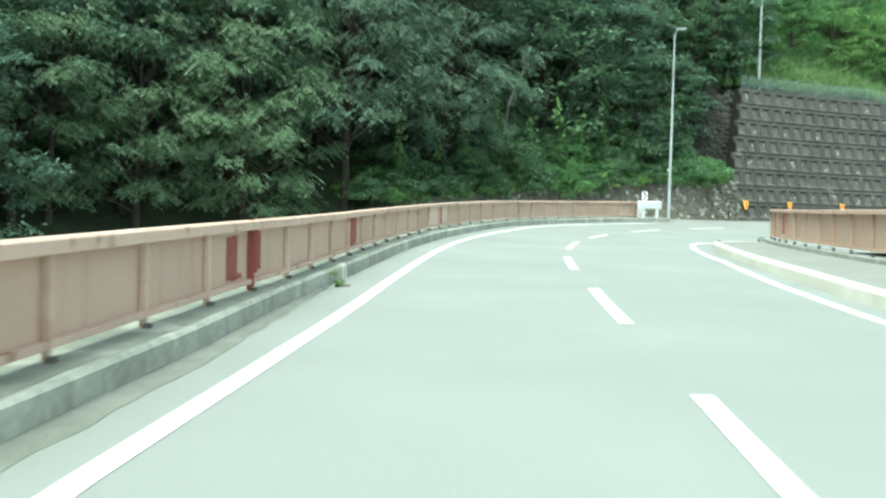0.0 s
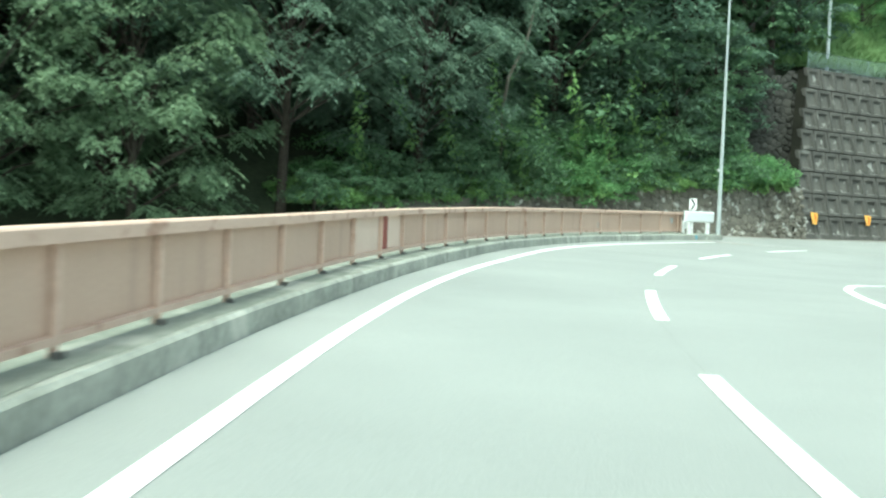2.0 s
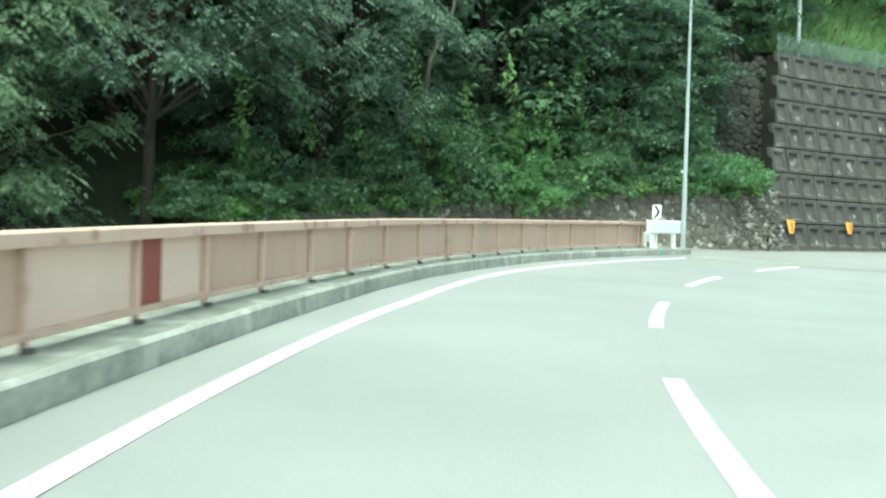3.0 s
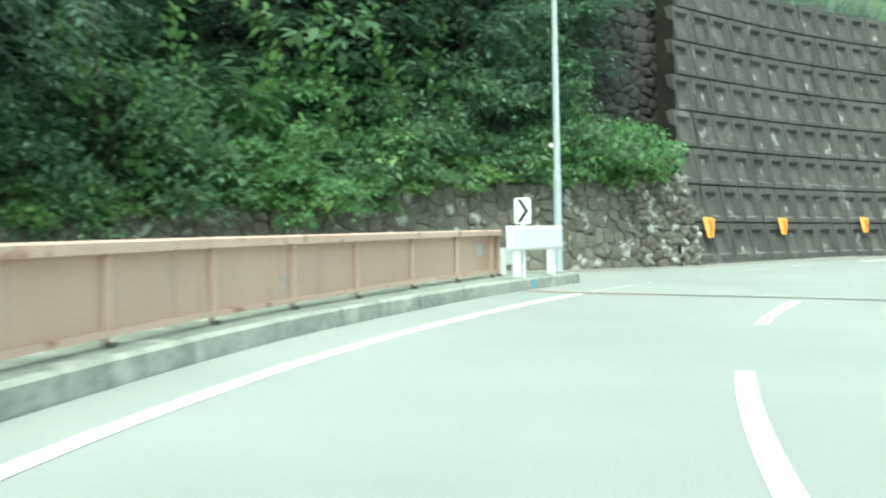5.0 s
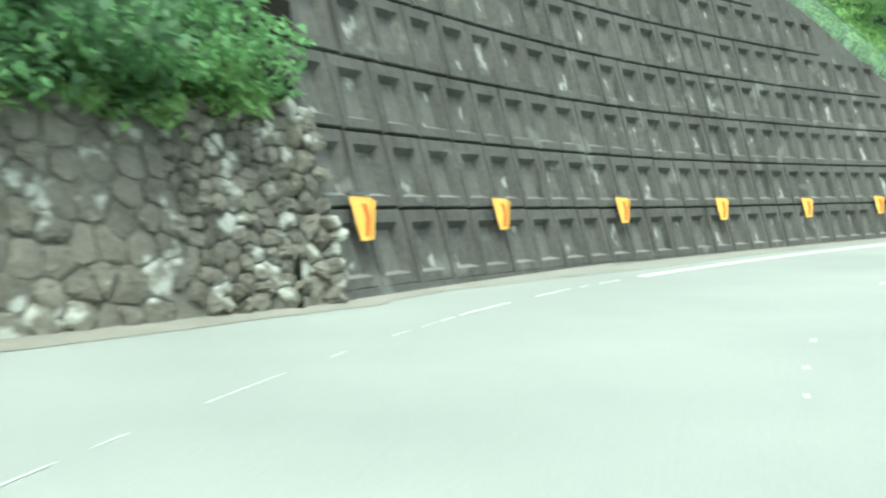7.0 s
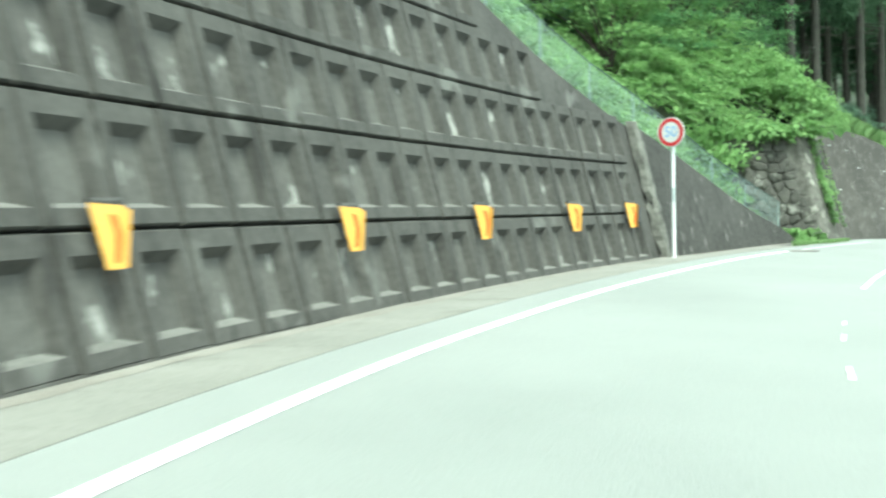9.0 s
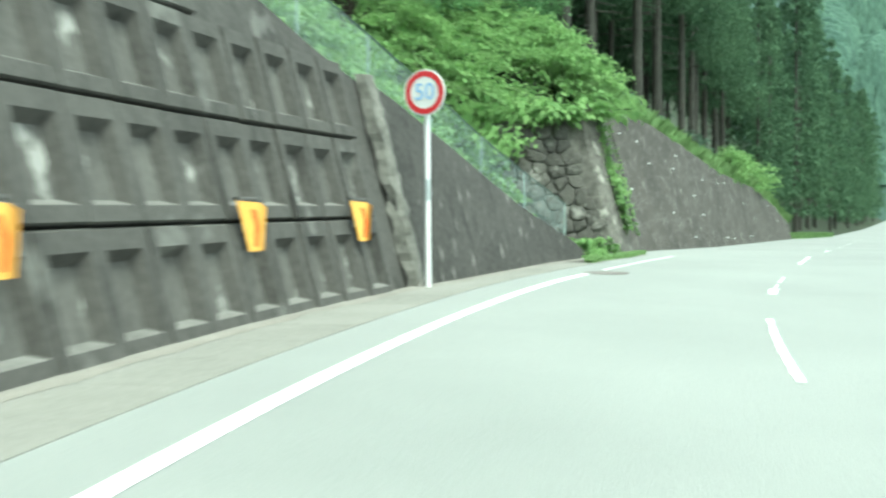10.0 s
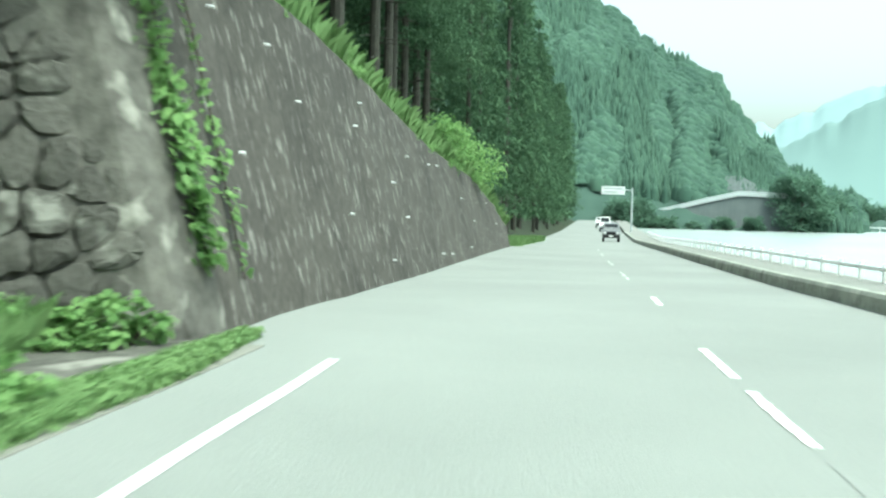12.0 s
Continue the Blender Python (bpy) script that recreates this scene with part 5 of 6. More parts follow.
for i in range(44000):
    s = rnd.uniform(97, 123)
    d = wall_d(min(s, 115)) + BATTER * wall_top(min(s, 114)) + 0.9 + 9.5 * rnd.random() ** 1.1
    if s > 117.5:
        d = 5.2 + 7.5 * rnd.random()
    q = at(s, d, 0, True)
    q.z = max(crest_z(q), 3.4) if s > 117.5 else crest_z(q)
    if noise.noise((q.x * 0.5, q.y * 0.5, 3)) > -0.3:
        places.append(q)
creeper_carpet("creeper_carpet", places, 0.125, "broad-leaved creeper blanketing the slope behind the fence", 16)


# grass on the slopes and wall tops
def grass(name, places, length, label, seed, material=GRASS, wide=0.026):
    rng = np.random.default_rng(seed)
    p = np.asarray([(q.x, q.y, q.z) for q in places])
    n = len(p)
    yaw = rng.uniform(0, math.tau, n)
    lean = rng.uniform(0.15, 0.7, n)[:, None]
    d = np.stack([np.cos(yaw), np.sin(yaw), np.zeros(n)], 1)
    w = np.stack([-np.sin(yaw), np.cos(yaw), np.zeros(n)], 1) * wide
    ln = length * rng.uniform(0.5, 1.3, n)[:, None]
    up = np.array([0, 0, 1.0])
    mid = p + (up * 0.7 + d * lean * 0.35) * ln * 0.7
    tip = p + (up * 0.75 + d * lean) * ln
    v = np.stack([p - w, p + w, mid + w * 0.8, tip, mid - w * 0.8], 1).reshape(-1, 3)
    f = [(5 * i, 5 * i + 1, 5 * i + 2, 5 * i + 3, 5 * i + 4) for i in range(n)]
    ob = mesh_ob(name, v, f, material)
    return tagged(ob, label, "grass", kind="stuff")


rnd = random.Random(55)
places = []
for i in range(9000):
    s = rnd.uniform(56, 73.4)
    q = at(s, stone_d(s) + 0.95 + 2.6 * rnd.random() ** 1.4, 0, True)
    q.z = max(ground_z(q), stone_top(s)) - 0.05
    places.append(q)
grass("bank_grass", places, 0.6, "bright green grass and ferns on the bank above the rubble wall", 56, wide=0.02)
rnd = random.Random(5)
places = []
for i in range(46000):
    s = rnd.uniform(77, 121)
    d = wall_d(min(s, 115)) + BATTER * wall_top(min(s, 114)) + 0.8 + 6.5 * rnd.random() ** 1.5
    q = at(s, d, 0, True)
    q.z = ground_z(q) - 0.05
    places.append(q)
grass("slope_grass", places, 0.7, "long bright green grass on the slope above the wall", 6, wide=0.014)
places = []
for i in range(60000):
    s = rnd.uniform(121.5, 168)
    depth = 2.6 * rnd.random() ** 0.8
    q = w3_place(s, max(w3_top(s), 0.3) - 0.05, -0.12 - depth)
    q.z += 0.5 * depth
    q.z += 0.25 * max(0.0, noise.noise((s * 0.7, 1, 4)))
    places.append(q)
grass("wall_top_grass", places, 0.58, "bright green grass spilling over the streaked wall", 7, wide=0.004)
tagged(leaf_cloud("wall_top_weeds", [(q.x, q.y, q.z + 0.5 * rnd.random() ** 1.5) for q in places[::2]], 0.06, GRASS, None, 78, aspect=0.5, droop=0.5, tilt_up=0.5), "small leafy weeds among the wall-top grass", "weed", kind="stuff")
def verge_spot():
    s = rnd.uniform(112.5, 118.6)
    return at(s, lerp(s, (112.5, 3.8), (116, 3.6), (118.2, 3.75)) + rnd.random() * lerp(s, (112.5, 0.1), (114, 0.42), (116, 0.45), (118.2, 0.15)), 0.0)


grass("verge_grass", [verge_spot() for i in range(3000)], 0.11, "low green grass in the gutter between the walls", 8, wide=0.006)
tagged(leaf_cloud("verge_plants", [(q.x, q.y, q.z + rnd.uniform(0.02, 0.10)) for q in (verge_spot() for i in range(9000))], 0.065, GRASS, None, 88, aspect=0.4, droop=0.3, tilt_up=0.5), "pale low weeds creeping over the gutter", "weed", kind="stuff")
structure(loft("apron", steps(112.5, 118.3, 0.5), lambda s: [at(s, 3.9, 0.014), at(s, 7.5, 0.02)], PIER_MORTAR), "dark concrete apron at the pier's foot", "pavement")
pier_weed = [shrub(46, 0.5, 0.62, LEAF_LIGHT, 18, 46, 0.085, "weed", True), shrub(47, 0.42, 0.45, LEAF_LIGHT, 16, 46, 0.08, "weed", True)]
scatter(pier_weed, [at(s, d, 0.0) for s, d in ((114.5, 4.5), (114.9, 4.75), (115.6, 6.4), (116.2, 5.9), (116.7, 5.5), (117.1, 5.0), (117.4, 4.6))], "leafy bright weed at the foot of the pier", "weed", "weeds by the pier", 0.06, (0.7, 1.0))


# vines hanging over the pier
def vine(name, centre_line, count, width, size, seed, label, material=LEAF_LIGHT):
    rng = np.random.default_rng(seed)
    line = np.array([tuple(q) for q in centre_line])
    t = rng.uniform(0, len(line) - 1.001, count)
    i = t.astype(int)
    f = (t - i)[:, None]
    pts = line[i] * (1 - f) + line[i + 1] * f + rng.normal(0, width, (count, 3)) * np.array([1, 1, 0.6])
    g = empty("vine", Matrix.Identity(4), label, "vine")
    bm = bmesh.new()
    tube(bm, [tuple(q) for q in line], [0.012] * len(line), 5)
    part("stem", bm, BARK, g)
    leaf_cloud("leaves", pts, size, material, g, seed, aspect=0.85, droop=0.9, rounded=True)


vine("vine", [w3_place(118.6 + 0.04 * math.sin(k), z, 0.07) for k, z in enumerate((3.95, 3.2, 2.5, 1.9, 1.3, 0.7))], 1000, 0.075, 0.085, 41, "green creeper hanging down the wall's edge")
vine("vine", [w3_place(119.6 + 0.06 * math.sin(k), z, 0.06) for k, z in enumerate((3.9, 3.0, 2.2, 1.4, 0.5))], 170, 0.045, 0.075, 42, "thin green creeper on the streaked wall")
vine("vine", [pier_point(u, z, 0.12) for u, z in ((0.1, 3.7), (0.3, 3.1), (0.7, 2.7), (1.3, 2.9), (0.5, 2.2), (0.2, 1.7))], 1700, 0.34, 0.135, 43, "broad-leaved creeper covering the stone face")
vine("vine", [pier_point(u, z, 0.1) for u, z in ((0.2, 3.5), (1.2, 3.6), (2.2, 3.6), (L * 0.75, 3.65), (L + 0.3, 3.7))], 900, 0.24, 0.14, 44, "leafy creeper along the pier's top")


for k, (u, v, z0, z1) in enumerate(((58.5, 1.2, 7.0, 3.2), (60.0, 1.0, 6.2, 2.6), (61.6, 0.9, 7.4, 3.4), (63.2, 0.8, 6.0, 2.4), (64.6, 0.9, 7.2, 3.6), (65.8, 1.0, 6.4, 3.0), (67.2, 1.4, 7.6, 3.8), (68.4, 1.6, 6.8, 3.4), (57.0, 1.3, 6.0, 2.2), (62.4, 0.6, 4.6, 2.0))):
    vine("vine", [at(u + 0.25 * math.sin(1.7 * i + k), stone_d(u) + v + 0.12 * i - 0.6, 0, True) + Vector((0, 0, z1 + (z0 - z1) * i / 5)) for i in range(6)], 170, 0.16, 0.15, 200 + k, "light green creeper hanging from the trees")


for k, (u, z0, z1) in enumerate(((0.5, 8.0, 4.0), (1.4, 8.2, 4.6), (2.4, 8.0, 5.2), (3.3, 8.3, 4.4), (4.3, 8.2, 6.0), (5.2, 8.3, 6.6), (UP_L - 0.6, 8.4, 7.0))):
    vine("vine", [upper_point(u + 0.2 * math.sin(1.9 * i + k), z1 + (z0 - z1) * i / 5, -0.14) for i in range(6)], 260, 0.2, 0.15, 300 + k, "dark creeper hanging over the mossy rubble wall", LEAF_DARK)


# ---- the valley beyond ----
def far(az, dist, z):
    """A distant place by compass bearing from the valley's mouth."""
    a = radians(az)
    return Vector((47.1 + dist * math.sin(a), 87.0 + dist * math.cos(a), z))


def mountain(name, crest, dist, depth, material, label, bumps):
    az = [a for a, _ in crest]
    ht = [h for _, h in crest]
    rows_ = 14
    def section(a):
        top = float(np.interp(a, az, ht))
        ragged = 0.7 * bumps * noise.noise((a * 1.7, 3, dist * 0.01))
        out = []
        for i in range(rows_):
            f = i / (rows_ - 1)
            r = dist - depth * (1 - f)
            z = -7 + (top + 7) * f ** 0.85 + ragged * f ** 5 + (bumps if dist < 500 else 0.12 * bumps) * noise.noise((a * 0.9, f * 5, dist)) * math.sin(math.pi * min(1, f * 1.0)) 
            out.append(far(a, r, z))
        out.append(far(a, dist + depth, -7))
        return out
    ob = loft(name, steps(az[0], az[-1], 0.25), section, material, smooth=True)
    return structure(ob, label, "mountain"), section


crest_a = ((72, 98), (75.5, 84), (78, 70), (79.3, 65), (81.4, 54), (82.95, 46), (84.4, 42), (85.2, 39), (85.8, 33), (86.4, 27), (87.2, 21), (88.6, 12), (90.6, 3), (93, -3), (97, -4))
ridge, ridge_section = mountain("backdrop_ridge", crest_a, 380, 130, FAR_FOREST, "steep forested mountainside across the valley", 6)
# Air haze is put into these pale, bluish base colours.
HAZE = mat("haze_tinted_forest", (0.17, 0.25, 0.235), (0.195, 0.28, 0.26), 0.004, 1.0, bump=0)
HAZE_FAR = mat("haze_tinted_ridge", (0.25, 0.345, 0.345), (0.27, 0.365, 0.365), 0.004, 1.0, bump=0)
mountain("backdrop_hazy", ((86, 60), (88, 70), (90, 95), (92, 125), (94, 150), (98, 190), (104, 230), (112, 200)), 1500, 500, HAZE, "distant forested mountain with haze put into its pale colour", 12)
mountain("backdrop_far", ((80, 200), (88, 190), (91, 260), (95, 330), (104, 420), (112, 380)), 2900, 700, HAZE_FAR, "farthest mountain with stronger haze put into its pale colour", 22)

# trees of the far slope, as one body of many crowns
rng = np.random.default_rng(77)
vs, fs = [], []
for i in range(15000):
    a = rng.uniform(74, 92)
    sec = ridge_section(a)
    k = rng.uniform(1.5, 13.0)
    j = int(k)
    q = sec[j].lerp(sec[min(j + 1, 13)], k - j)
    conifer = noise.noise((a * 0.35, k * 0.25, 3)) > 0.12
    hh = rng.uniform(3.6, 6.8) if conifer else rng.uniform(2.6, 4.6)
    rr = rng.uniform(0.8, 1.35) if conifer else rng.uniform(1.6, 3.0)
    b = len(vs)
    for f, w in ((0.0, 1.0), (0.5, 0.62)) if conifer else ((0.15, 1.0), (0.72, 0.78)):
        for m in range(5):
            t = m * math.tau / 5 + i
            w2 = w * rr * rng.uniform(0.85, 1.15)
            vs.append((q.x + w2 * math.cos(t), q.y + w2 * math.sin(t), q.z - 1.0 + hh * f))
    vs.append((q.x, q.y, q.z - 1.0 + hh))
    for m in range(5):
        n1 = (m + 1) % 5
        fs += [(b + m, b + n1, b + 5 + n1, b + 5 + m), (b + 5 + m, b + 5 + n1, b + 10)]
FAR_CROWN = mat("far_crown", (0.022, 0.052, 0.038), (0.074, 0.130, 0.090), 0.02, 0.95, bump=0, fine=0.1, island=0.6, coarse=0.7)
tagged(mesh_ob("distant_trees", vs, fs, FAR_CROWN, smooth=True), "distant conifers and broadleaf crowns covering the mountainside", "forest", kind="stuff")

# far bank: a low embankment with a railing, a raised pale road and its grey cut slope
structure(loft("far_bank", steps(79, 112, 0.5), lambda a: [far(a, 285, -5.5), far(a, 290, -3.9), far(a, 320, -3.0)], FAR_FOREST), "low green embankment on the far shore", "ground")
fr = empty("shore_railing", Matrix.Identity(4), "thin white railing along the far shore", "railing")
loft("rail", steps(80, 112, 0.5), lambda a: [far(a, 288, -3.4), far(a, 288, -3.1), far(a, 288.2, -3.1), far(a, 288.2, -3.4)], WHITE, fr, closed=True)
for a in steps(80, 96, 0.8):
    bm = bmesh.new()
    tube(bm, [far(a, 288, -4.6), far(a, 288, -3.0)], [0.1, 0.1], 6)
    part("post", bm, WHITE, fr)


def ramp_z(a):
    return lerp(a, (82.3, -0.8), (83.3, 0.2), (85, 2.3), (86.5, 3.9), (88.6, 3.6))


SLOPE = mat("cut_slope", (0.085, 0.10, 0.10), (0.13, 0.15, 0.145), 0.05, 0.95, bump=0, fine=0.4)
structure(loft("cut_slope", steps(83.0, 89.0, 0.25), lambda a: [far(a, 258, -6), far(a, 262, ramp_z(a) - 0.6), far(a, 270, ramp_z(a)), far(a, 284, lerp(a, (83, 3), (84.5, 8.5), (86.5, 8), (89, 2)))], SLOPE), "grey sprayed-concrete cut slope above the far road", "slope")
structure(loft("far_road", steps(82.2, 88.7, 0.25), lambda a: [far(a, 261.5, ramp_z(a) - 0.7), far(a, 261.3, ramp_z(a) + 0.35), far(a, 261.8, ramp_z(a) + 0.35), far(a, 268, ramp_z(a) + 0.1), far(a, 268, ramp_z(a) - 0.7)], WHITE, closed=True), "pale raised road climbing along the far hillside", "road")
SHORE_LEAF = mat("shore_leaf", (0.085, 0.16, 0.11), (0.175, 0.275, 0.19), 0.1, 0.7, bump=0, island=0.3, leaf=0.45)
shore = [broadleaf(61, 12, 7.0, SHORE_LEAF, 0.0, 120, 90, 0.7, puff=0.4)]
scatter(shore, [far(89.3, 262, -4), far(81.2, 256, -9.0), far(90.6, 300, -8.0), far(92.2, 330, -9)], "rounded broadleaf tree by the water", "tree", "trees on the far shore", 0.5, (0.9, 1.0))
shore_bush = [broadleaf(62, 3.2, 2.6, SHORE_LEAF, 0.0, 60, 60, 0.45, puff=0.4)]
scatter(shore_bush, [far(83.2, 255, -4.6), far(84.4, 256, -4.8), far(85.8, 256, -4.0), far(87.2, 256, -3.8), far(82.4, 254, -4.4)], "low bush on the far bank", "bush", "bushes on the far bank", 0.3, (0.7, 1.1))


# ---- overhead sign, vehicles, utility pole, small things ----
def gantry():
    g = empty("road_sign_gantry", stand(256, -4.4, 0), "pale direction board on a cantilever pole", "road sign")
    bm = bmesh.new()
    tube(bm, [(0, 0, 0), (0, 0, 5.6)], [0.13, 0.11], 10)
    part("pole", bm, STEEL, g)
    bm = bmesh.new()
    tube(bm, [(0, 0, 5.3), (-3.6, 0, 5.45)], [0.08, 0.06], 8)
    part("arm", bm, STEEL, g)
    bm = bmesh.new()
    box(bm, -3.8, -0.9, -0.06, 0.0, 4.75, 5.75, 0.02)
    part("board", bm, WHITE, g)
    bm = bmesh.new()
    for z, x0, x1 in ((5.48, -3.5, -1.3), (5.05, -3.5, -1.9)):
        box(bm, x0, x1, -0.07, -0.055, z - 0.09, z + 0.09)
    part("lettering_bars", bm, STEEL, g, "grey bars of unreadable writing")


gantry()


def small_car(s, d, body, label, turn=180.0, H=1.55):
    g = empty("car", stand(s, d, 0.0, turn), label, "car")
    prof = [(-1.65, 0.35), (-1.68, 0.75), (-1.45, 0.92), (-0.75, 1.02), (-0.25, H - 0.06), (0.15, H), (1.25, H - 0.02), (1.6, 1.05), (1.66, 0.7), (1.62, 0.35)]
    bm = bmesh.new()
    ringsx = []
    for x, k in ((-0.72, 0.96), (-0.66, 1.0), (0.66, 1.0), (0.72, 0.96)):
        ringsx.append([bm.verts.new((x * (0.86 if z > 1.1 else 1), -y * k, 0.35 + (z - 0.35) * k)) for y, z in prof])
    for a, b in zip(ringsx, ringsx[1:]):
        for i in range(len(prof)):
            j = (i + 1) % len(prof)
            bm.faces.new((a[i], a[j], b[j], b[i]))
    bm.faces.new(ringsx[0])
    bm.faces.new(ringsx[-1][::-1])
    part("body", bm, body, g)
    bm = bmesh.new()
    v = [bm.verts.new(p) for p in ((-0.56, 0.735, 1.03), (0.56, 0.735, 1.03), (0.52, 0.30, H - 0.1), (-0.52, 0.30, H - 0.1))]
    bm.faces.new(v)
    part("windscreen", bm, GLASS, g)
    for x in (-0.52, 0.52):
        bm = bmesh.new()
        box(bm, x - 0.13, x + 0.13, 1.62, 1.69, 0.68, 0.82, 0.02)
        part("headlight", bm, WHITE, g)
    bm = bmesh.new()
    box(bm, -0.66, 0.66, 1.6, 1.7, 0.36, 0.58, 0.03)
    part("bumper", bm, BLACK, g)
    bm = bmesh.new()
    box(bm, -0.38, 0.38, 1.64, 1.695, 0.62, 0.84, 0.02)
    part("grille", bm, BLACK, g)
    bm = bmesh.new()
    box(bm, -0.17, 0.17, 1.7, 1.712, 0.46, 0.56)
    part("number_plate", bm, WHITE, g)
    for x in (-0.62, 0.62):
        for y in (-1.05, 1.1):
            bm = bmesh.new()
            tube(bm, [(x - 0.09, y, 0.28), (x + 0.09, y, 0.28)], [0.28, 0.28], 16)
            w = part("wheel", bm, BLACK, g)
            bm = bmesh.new()
            tube(bm, [(x - 0.1, y, 0.28), (x + 0.1, y, 0.28)], [0.16, 0.16], 12)
            part("rim", bm, STEEL, w)
    return g


SILVER = mat("silver_paint", (0.15, 0.155, 0.155), (0.20, 0.21, 0.21), 2, 0.35, 0.5, bump=0)
small_car(206, -1.5, SILVER, "small silver car coming along the valley road")
small_car(262, -1.2, WHITE, "white van far off on the valley road", H=1.9)
small_car(285, -0.6, WHITE, "white car far off on the valley road", H=1.6)


def utility_pole():
    p = at(79.0, 8.6, 0, True)
    p.z = ground_z(p)
    g = empty("utility_pole", Matrix.Translation(p), "slim grey pole on the grassy slope above the wall", "pole")
    bm = bmesh.new()
    tube(bm, [(0, 0, -0.5), (0, 0, 8)], [0.1, 0.07], 10)
    part("shaft", bm, STEEL, g)
    lamp = at(69.0, 6.55, 8.6)
    bm = bmesh.new()
    top = p + Vector((0, 0, 6.6))
    tube(bm, [tuple(lamp.lerp(top, i / 10) - p - Vector((0, 0, 1.6 * (i / 10) * (1 - i / 10)))) for i in range(11)], [0.014] * 11, 5)
    part("cable", bm, BLACK, g, "slack black cable to the lamp pole")


utility_pole()

# leaning pale trunk before the dark trees
bm = bmesh.new()
q = at(61.8, 11.4, 0, True)
tube(bm, [q + Vector((-1.0, 3.2, 2.0)), q + Vector((-1.0, 1.6, 5.0)), q + Vector((-0.75, 0, 6.5)), q + Vector((-0.45, 0, 7.2)), q + Vector((-0.1, 0.1, 7.9)), q + Vector((0.1, 0.1, 8.8)), q + Vector((0.2, 0.2, 9.6))], [0.09, 0.08, 0.075, 0.07, 0.06, 0.05, 0.025], 8)
tagged(part("leaning_snag", bm, BARK_PALE), "bare pale leaning trunk before dark trees", "dead tree")


LID = mat("worn_iron", (0.144, 0.129, 0.117), (0.230, 0.208, 0.193), 3, 0.8, 0.1, bump=0.6, fine=50)


def manhole(s, d, r):
    g = empty("manhole_cover", stand(s, d, 0.004), "round iron manhole cover in the asphalt", "manhole cover")
    bm = bmesh.new()
    tube(bm, [(0, 0, -0.05), (0, 0, 0.002)], [r, r], 40)
    part("frame", bm, LID, g)
    bm = bmesh.new()
    tube(bm, [(0, 0, -0.05), (0, 0, 0.007)], [r * 0.82, r * 0.82], 40)
    part("lid", bm, LID, g)


manhole(109.6, 3.02, 0.45)


# concrete gutter beside the walls, with its slabs
GUTTER = mat("gutter_concrete", (0.172, 0.167, 0.146), (0.262, 0.256, 0.228), 0.6, 0.92, bump=0.4, fine=20, spots=((0.14, 0.13, 0.11), 0.9, 0.5))
gutter = structure(new("gutter"), "row of pale concrete gutter slabs at the wall's foot", "gutter")
edges = steps(74.8, 118.0, 1.2)
for a, b in zip(edges, edges[1:]):
    loft("gutter_slab", [a + 0.004, b - 0.004], lambda s: [at(s, (wall_d(s) if s < 114 else 4.35) - 0.02, 0.012 - gutter_dip(s)), at(s, gutter_edge(s), 0.008), at(s, gutter_edge(s), -0.15), at(s, (wall_d(s) if s < 114 else 4.35) - 0.02, -0.15)], GUTTER, gutter, closed=True)

# weeds in the road's seams
for s, d, sc, lab in ((15.9, 3.49, 0.11, "small green weed growing at the kerb's foot"), (38.6, -4.2, 0.11, "weed at the rounded end of the footway kerb"), (41.3, -5.55, 0.2, "weed at the end of the footway railing"), (40.7, -5.45, 0.16, "weed at the end of the footway railing"), (67.4, 6.2, 0.16, "weed beside the lamp's foot")):
    c = shrub(int(s * 10), sc, sc * 2.5, GRASS, 9, 40, 0.032, "weed")
    c.matrix_world = Matrix.Translation(at(s, d, -0.02))
    tagged(c, lab, "weed", "weeds in the seams")

places = []
for i in range(4000):
    s = rnd.uniform(166, 196)
    q = at(s, 3.4 + 2.2 * rnd.random(), 0.0)
    q.z = grade(s) + 0.02
    places.append(q)
grass("far_verge_grass", places, 0.45, "bright grass verge beyond the wall's end", 9)

# dirt washed against the stone wall's foot, and the mark sprayed on the kerb
DIRT = mat("pale_dirt", (0.17, 0.155, 0.132), (0.27, 0.255, 0.225), 1.2, 0.95, bump=0.6, fine=22)
structure(loft("dirt_strip", steps(67, 114, 0.4), lambda s: [at(s, (stone_d(s) if s < 74.6 else wall_d(s)) + 0.1, 0.03 - gutter_dip(s)), at(s, (stone_d(s) if s < 74.6 else wall_d(s)) - lerp(s, (67, 0.9), (72, 0.55), (75, 0.35), (79, 0.16), (114, 0.12)) + 0.12 * noise.noise((s * 1.3, 2, 0)), lerp(s, (80, 0.006), (83, 0.02)) - gutter_dip(s))], DIRT), "pale washed-in dirt along the stone wall's foot", "dirt")
mesh_ob("sprayed_mark", [at(63.95, kerb_d(63.95) - 0.004, 0.0), at(64.06, kerb_d(64.06) - 0.004, 0.0), at(64.09, kerb_d(64.09) + 0.014, 0.18), at(63.9, kerb_d(63.9) + 0.014, 0.18)], [(0, 1, 2, 3)], CYAN)
tagged(bpy.data.objects["sprayed_mark"], "light blue paint sprayed on the kerb", "paint mark", kind="structure")


structure(loft("dirt_verge", steps(61.5, 68.2, 0.4), lambda s: [at(s, kerb_d(min(s, 66.3)) + 0.8 if s < 66.3 else 5.6, 0.16 if s < 66.3 else 0.012), at(s, (kerb_d(min(s, 66.3)) + stone_d(s)) / 2, 0.10 + 0.05 * noise.noise((s, 1, 7)) if s < 66.6 else 0.03), at(s, stone_d(s) + 0.4, 0.1)], DIRT), "bare dirt between the kerb and the stone wall", "dirt")


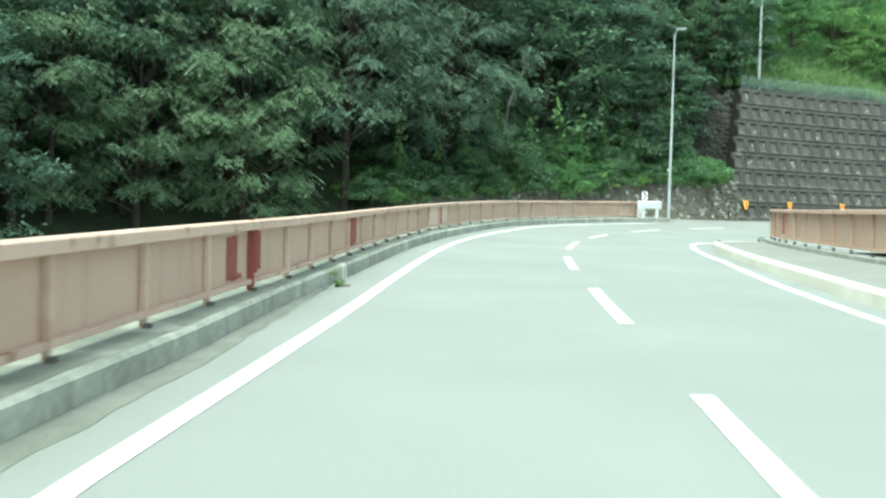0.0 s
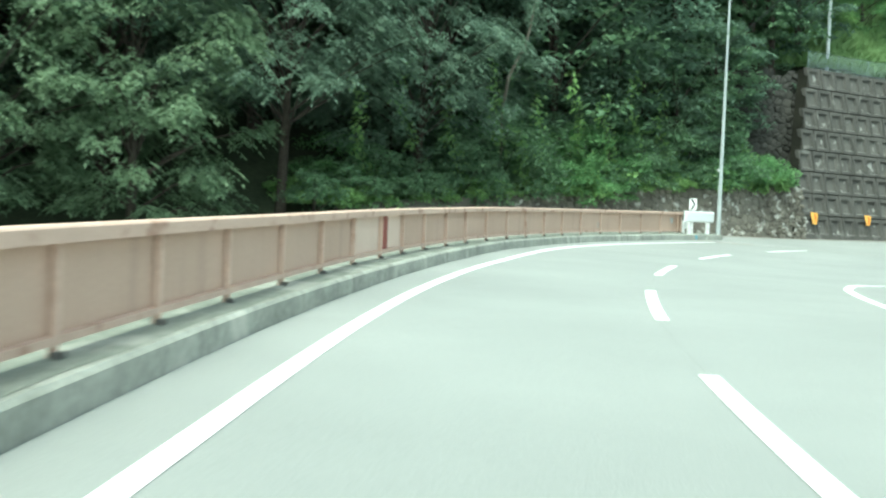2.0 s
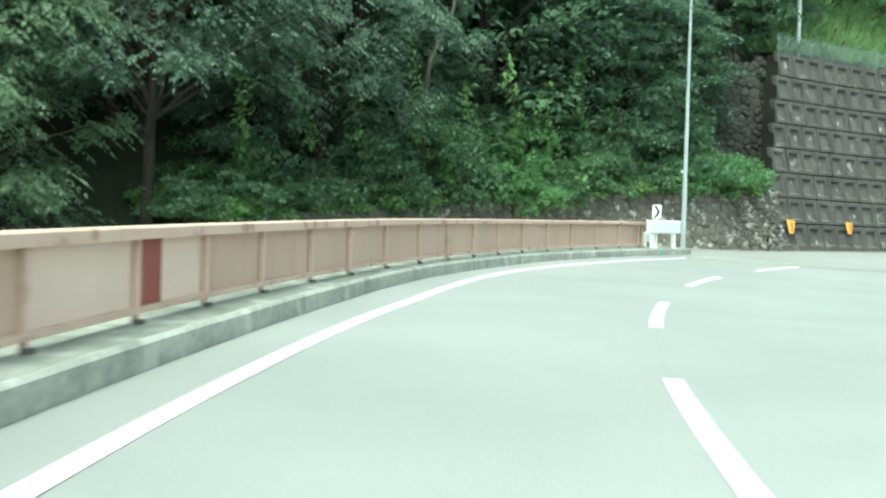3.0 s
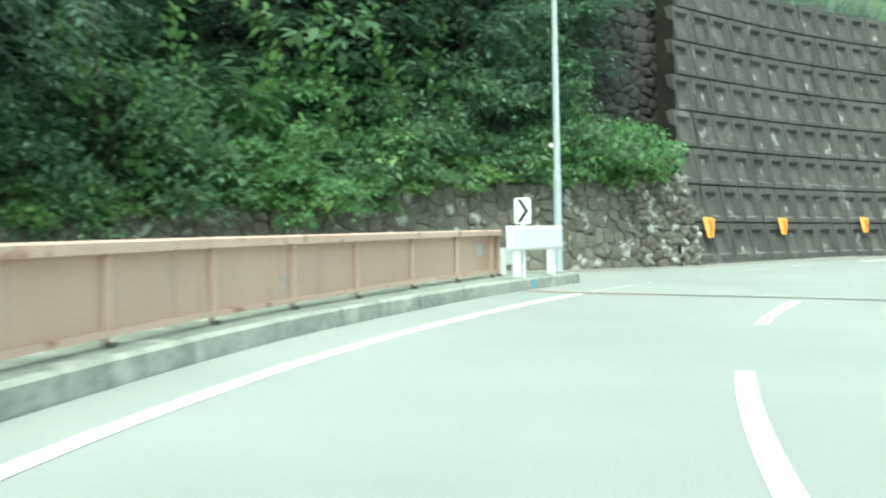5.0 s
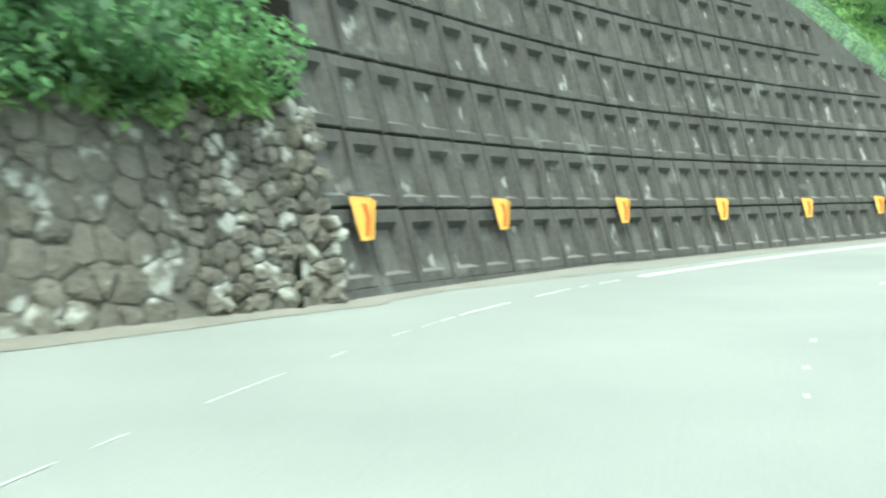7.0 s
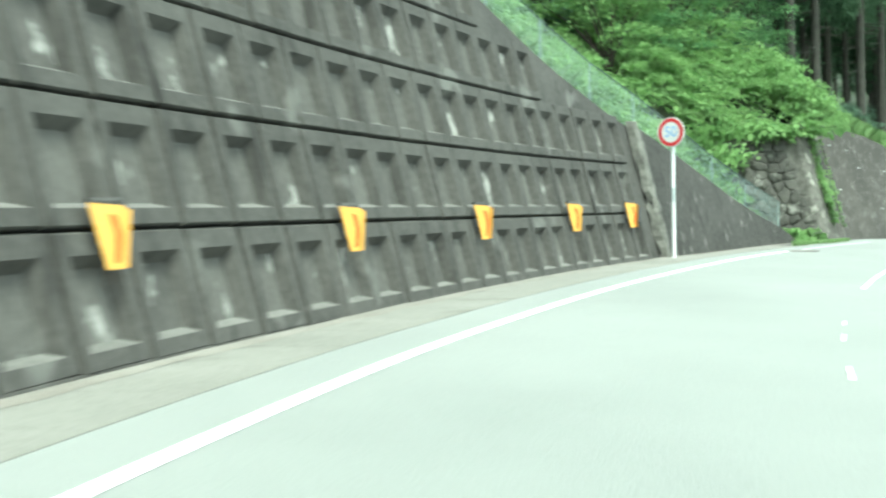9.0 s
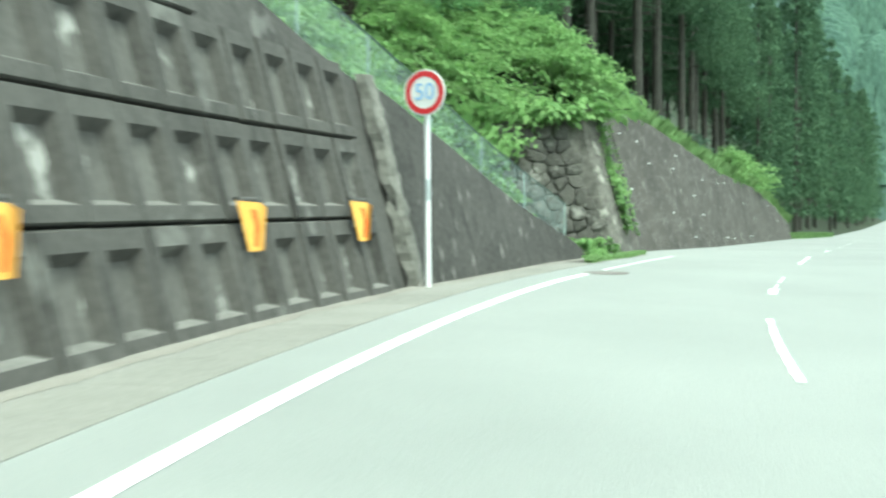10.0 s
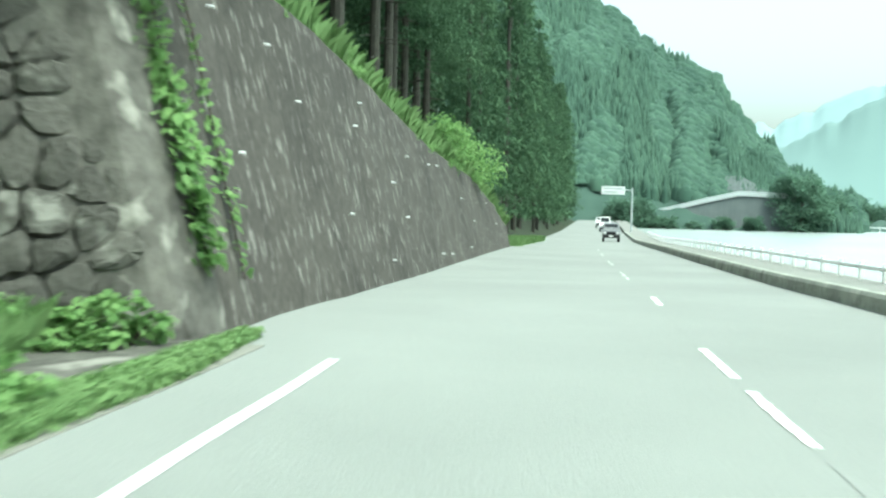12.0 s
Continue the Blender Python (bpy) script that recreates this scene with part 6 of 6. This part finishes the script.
def crack(points, width, label):
    """A ragged dark crack along (s, d) points."""
    rnd2 = random.Random(int(points[0][0] * 7))
    run = []
    for (s0, d0), (s1, d1) in zip(points, points[1:]):
        n_ = max(2, int(abs(s1 - s0) + abs(d1 - d0)) * 3)
        run += [(s0 + (s1 - s0) * i / n_ + rnd2.uniform(-0.012, 0.012), d0 + (d1 - d0) * i / n_ + rnd2.uniform(-0.012, 0.012)) for i in range(n_)]
    vs = []
    for s0, d0 in run:
        w = width * rnd2.uniform(0.3, 1.0)
        vs += [at(s0, d0 - w / 2, 0.005), at(s0, d0 + w / 2, 0.005)]
    structure(mesh_ob("road_crack", vs, [(2 * i, 2 * i + 1, 2 * i + 3, 2 * i + 2) for i in range(len(run) - 1)], CRACK), label, "crack")


CRACK = mat("crack_filler", (0.185, 0.192, 0.183), (0.25, 0.258, 0.245), 2, 0.9, bump=0)
for pts in (((26.2, 0.0), (30.2, 0.05)), ((35.3, 0.05), (39.6, 0.0)), ((44.2, 0.02), (49.0, -0.05)), ((54.0, -0.04), (58.8, 0.0)), ((103, 0.1), (106.5, 0.0)), ((111.2, 0.0), (115.0, -0.1)), ((119.6, -0.1), (125, -0.2))):
    crack(pts, 0.007, "thin dark seam crack along the road's centre")

SILT = mat("kerb_silt", (0.135, 0.142, 0.118), (0.235, 0.245, 0.21), 1.8, 0.95, bump=0.5, fine=24)
structure(loft("kerb_silt", steps(-8, 15.6, 0.3), lambda s: [at(s, kerb_d(s) + 0.05, 0.03), at(s, kerb_d(s) - 0.06, 0.012), at(s, kerb_d(s) - lerp(s, (8, 0.2), (13, 0.15), (15.6, 0.05)) - 0.05 * noise.noise((s * 1.7, 3, 1)), 0.004)], SILT), "grey-green silt washed against the kerb's foot", "dirt")

# repaired patch on the kerb, drain beside the weed, sand washed against the line
PATCH = mat("fresh_mortar", (0.42, 0.415, 0.36), (0.60, 0.59, 0.52), 2.5, 0.9, bump=0.5, fine=20)
structure(loft("kerb_patch", steps(17.25, 17.7, 0.09), lambda s: [at(s, kerb_d(s) - 0.012 + 0.008 * noise.noise((s * 9, 1, 2)), -0.02), at(s, kerb_d(s) + 0.008, 0.185), at(s, kerb_d(s) + 0.05, 0.224), at(s, kerb_d(s) + 0.08 + 0.03 * noise.noise((s * 7, 4, 2)), 0.226), at(s, kerb_d(s) + 0.08, 0.1)], PATCH, closed=True), "pale mortar repair on the grey kerb", "kerb")


def drain_grate(s, d):
    g = empty("drain_grate", stand(s, d, 0.0) @ Matrix.Diagonal((0.5, 0.6, 1, 1)), "small steel drain grate beside the kerb", "drain")
    bm = bmesh.new()
    for x0, x1, y0, y1 in ((-0.2, 0.2, -0.25, -0.22), (-0.2, 0.2, 0.22, 0.25), (-0.2, -0.17, -0.22, 0.22), (0.17, 0.2, -0.22, 0.22)):
        box(bm, x0, x1, y0, y1, -0.03, 0.009)
    part("frame", bm, LID, g)
    bm = bmesh.new()
    box(bm, -0.17, 0.17, -0.22, 0.22, -0.04, 0.0045)
    part("pit", bm, KERB_DULL, g)
    for i in range(7):
        bm = bmesh.new()
        box(bm, -0.15 + i * 0.05 - 0.011, -0.15 + i * 0.05 + 0.011, -0.22, 0.22, -0.03, 0.008)
        part("bar", bm, LID, g)


drain_grate(16.1, 3.42)

# lime smears on one of the last panels
SMEAR = mat("lime_smear", (0.36, 0.29, 0.24), (0.52, 0.46, 0.41), 5, 0.8, bump=0.1, fine=18)
for u0, u1, z0, z1 in ((55.2, 56.15, 0.52, 0.60), (55.2, 56.1, 0.43, 0.49), (56.25, 56.6, 0.50, 0.63)):
    ob = loft("lime_smear", steps(u0, u1, 0.2), lambda s: [at(s, rail_d(s) + 0.041, z0), at(s, rail_d(s) + 0.041, z1 + 0.02 * noise.noise((s * 8, 0, 1))), at(s, rail_d(s) + 0.046, z1), at(s, rail_d(s) + 0.046, z0)], SMEAR, left_rail, closed=True)
    tagged(ob, label="pale lime smear on the panel")

# dark moss and grime on the kerb's top below the railing
MOSS = mat("kerb_grime", (0.125, 0.141, 0.117), (0.285, 0.302, 0.258), 1.6, 0.95, bump=0.5, fine=18, spots=((0.40, 0.405, 0.355), 1.9, 0.6, (0.6, 0.6, 1.0), 0.55))
structure(loft("kerb_grime", steps(-30, 66.0, 0.4), lambda s: [at(s, kerb_d(s) + 0.09 + 0.05 * noise.noise((s * 0.8, 0, 3)), 0.214), at(s, kerb_d(s) + 0.5, 0.2195), at(s, kerb_d(s) + lerp(s, (56, 1.25), (61, 0.83)), 0.2245)], MOSS), "dark moss and grime on the kerb's top", "grime")
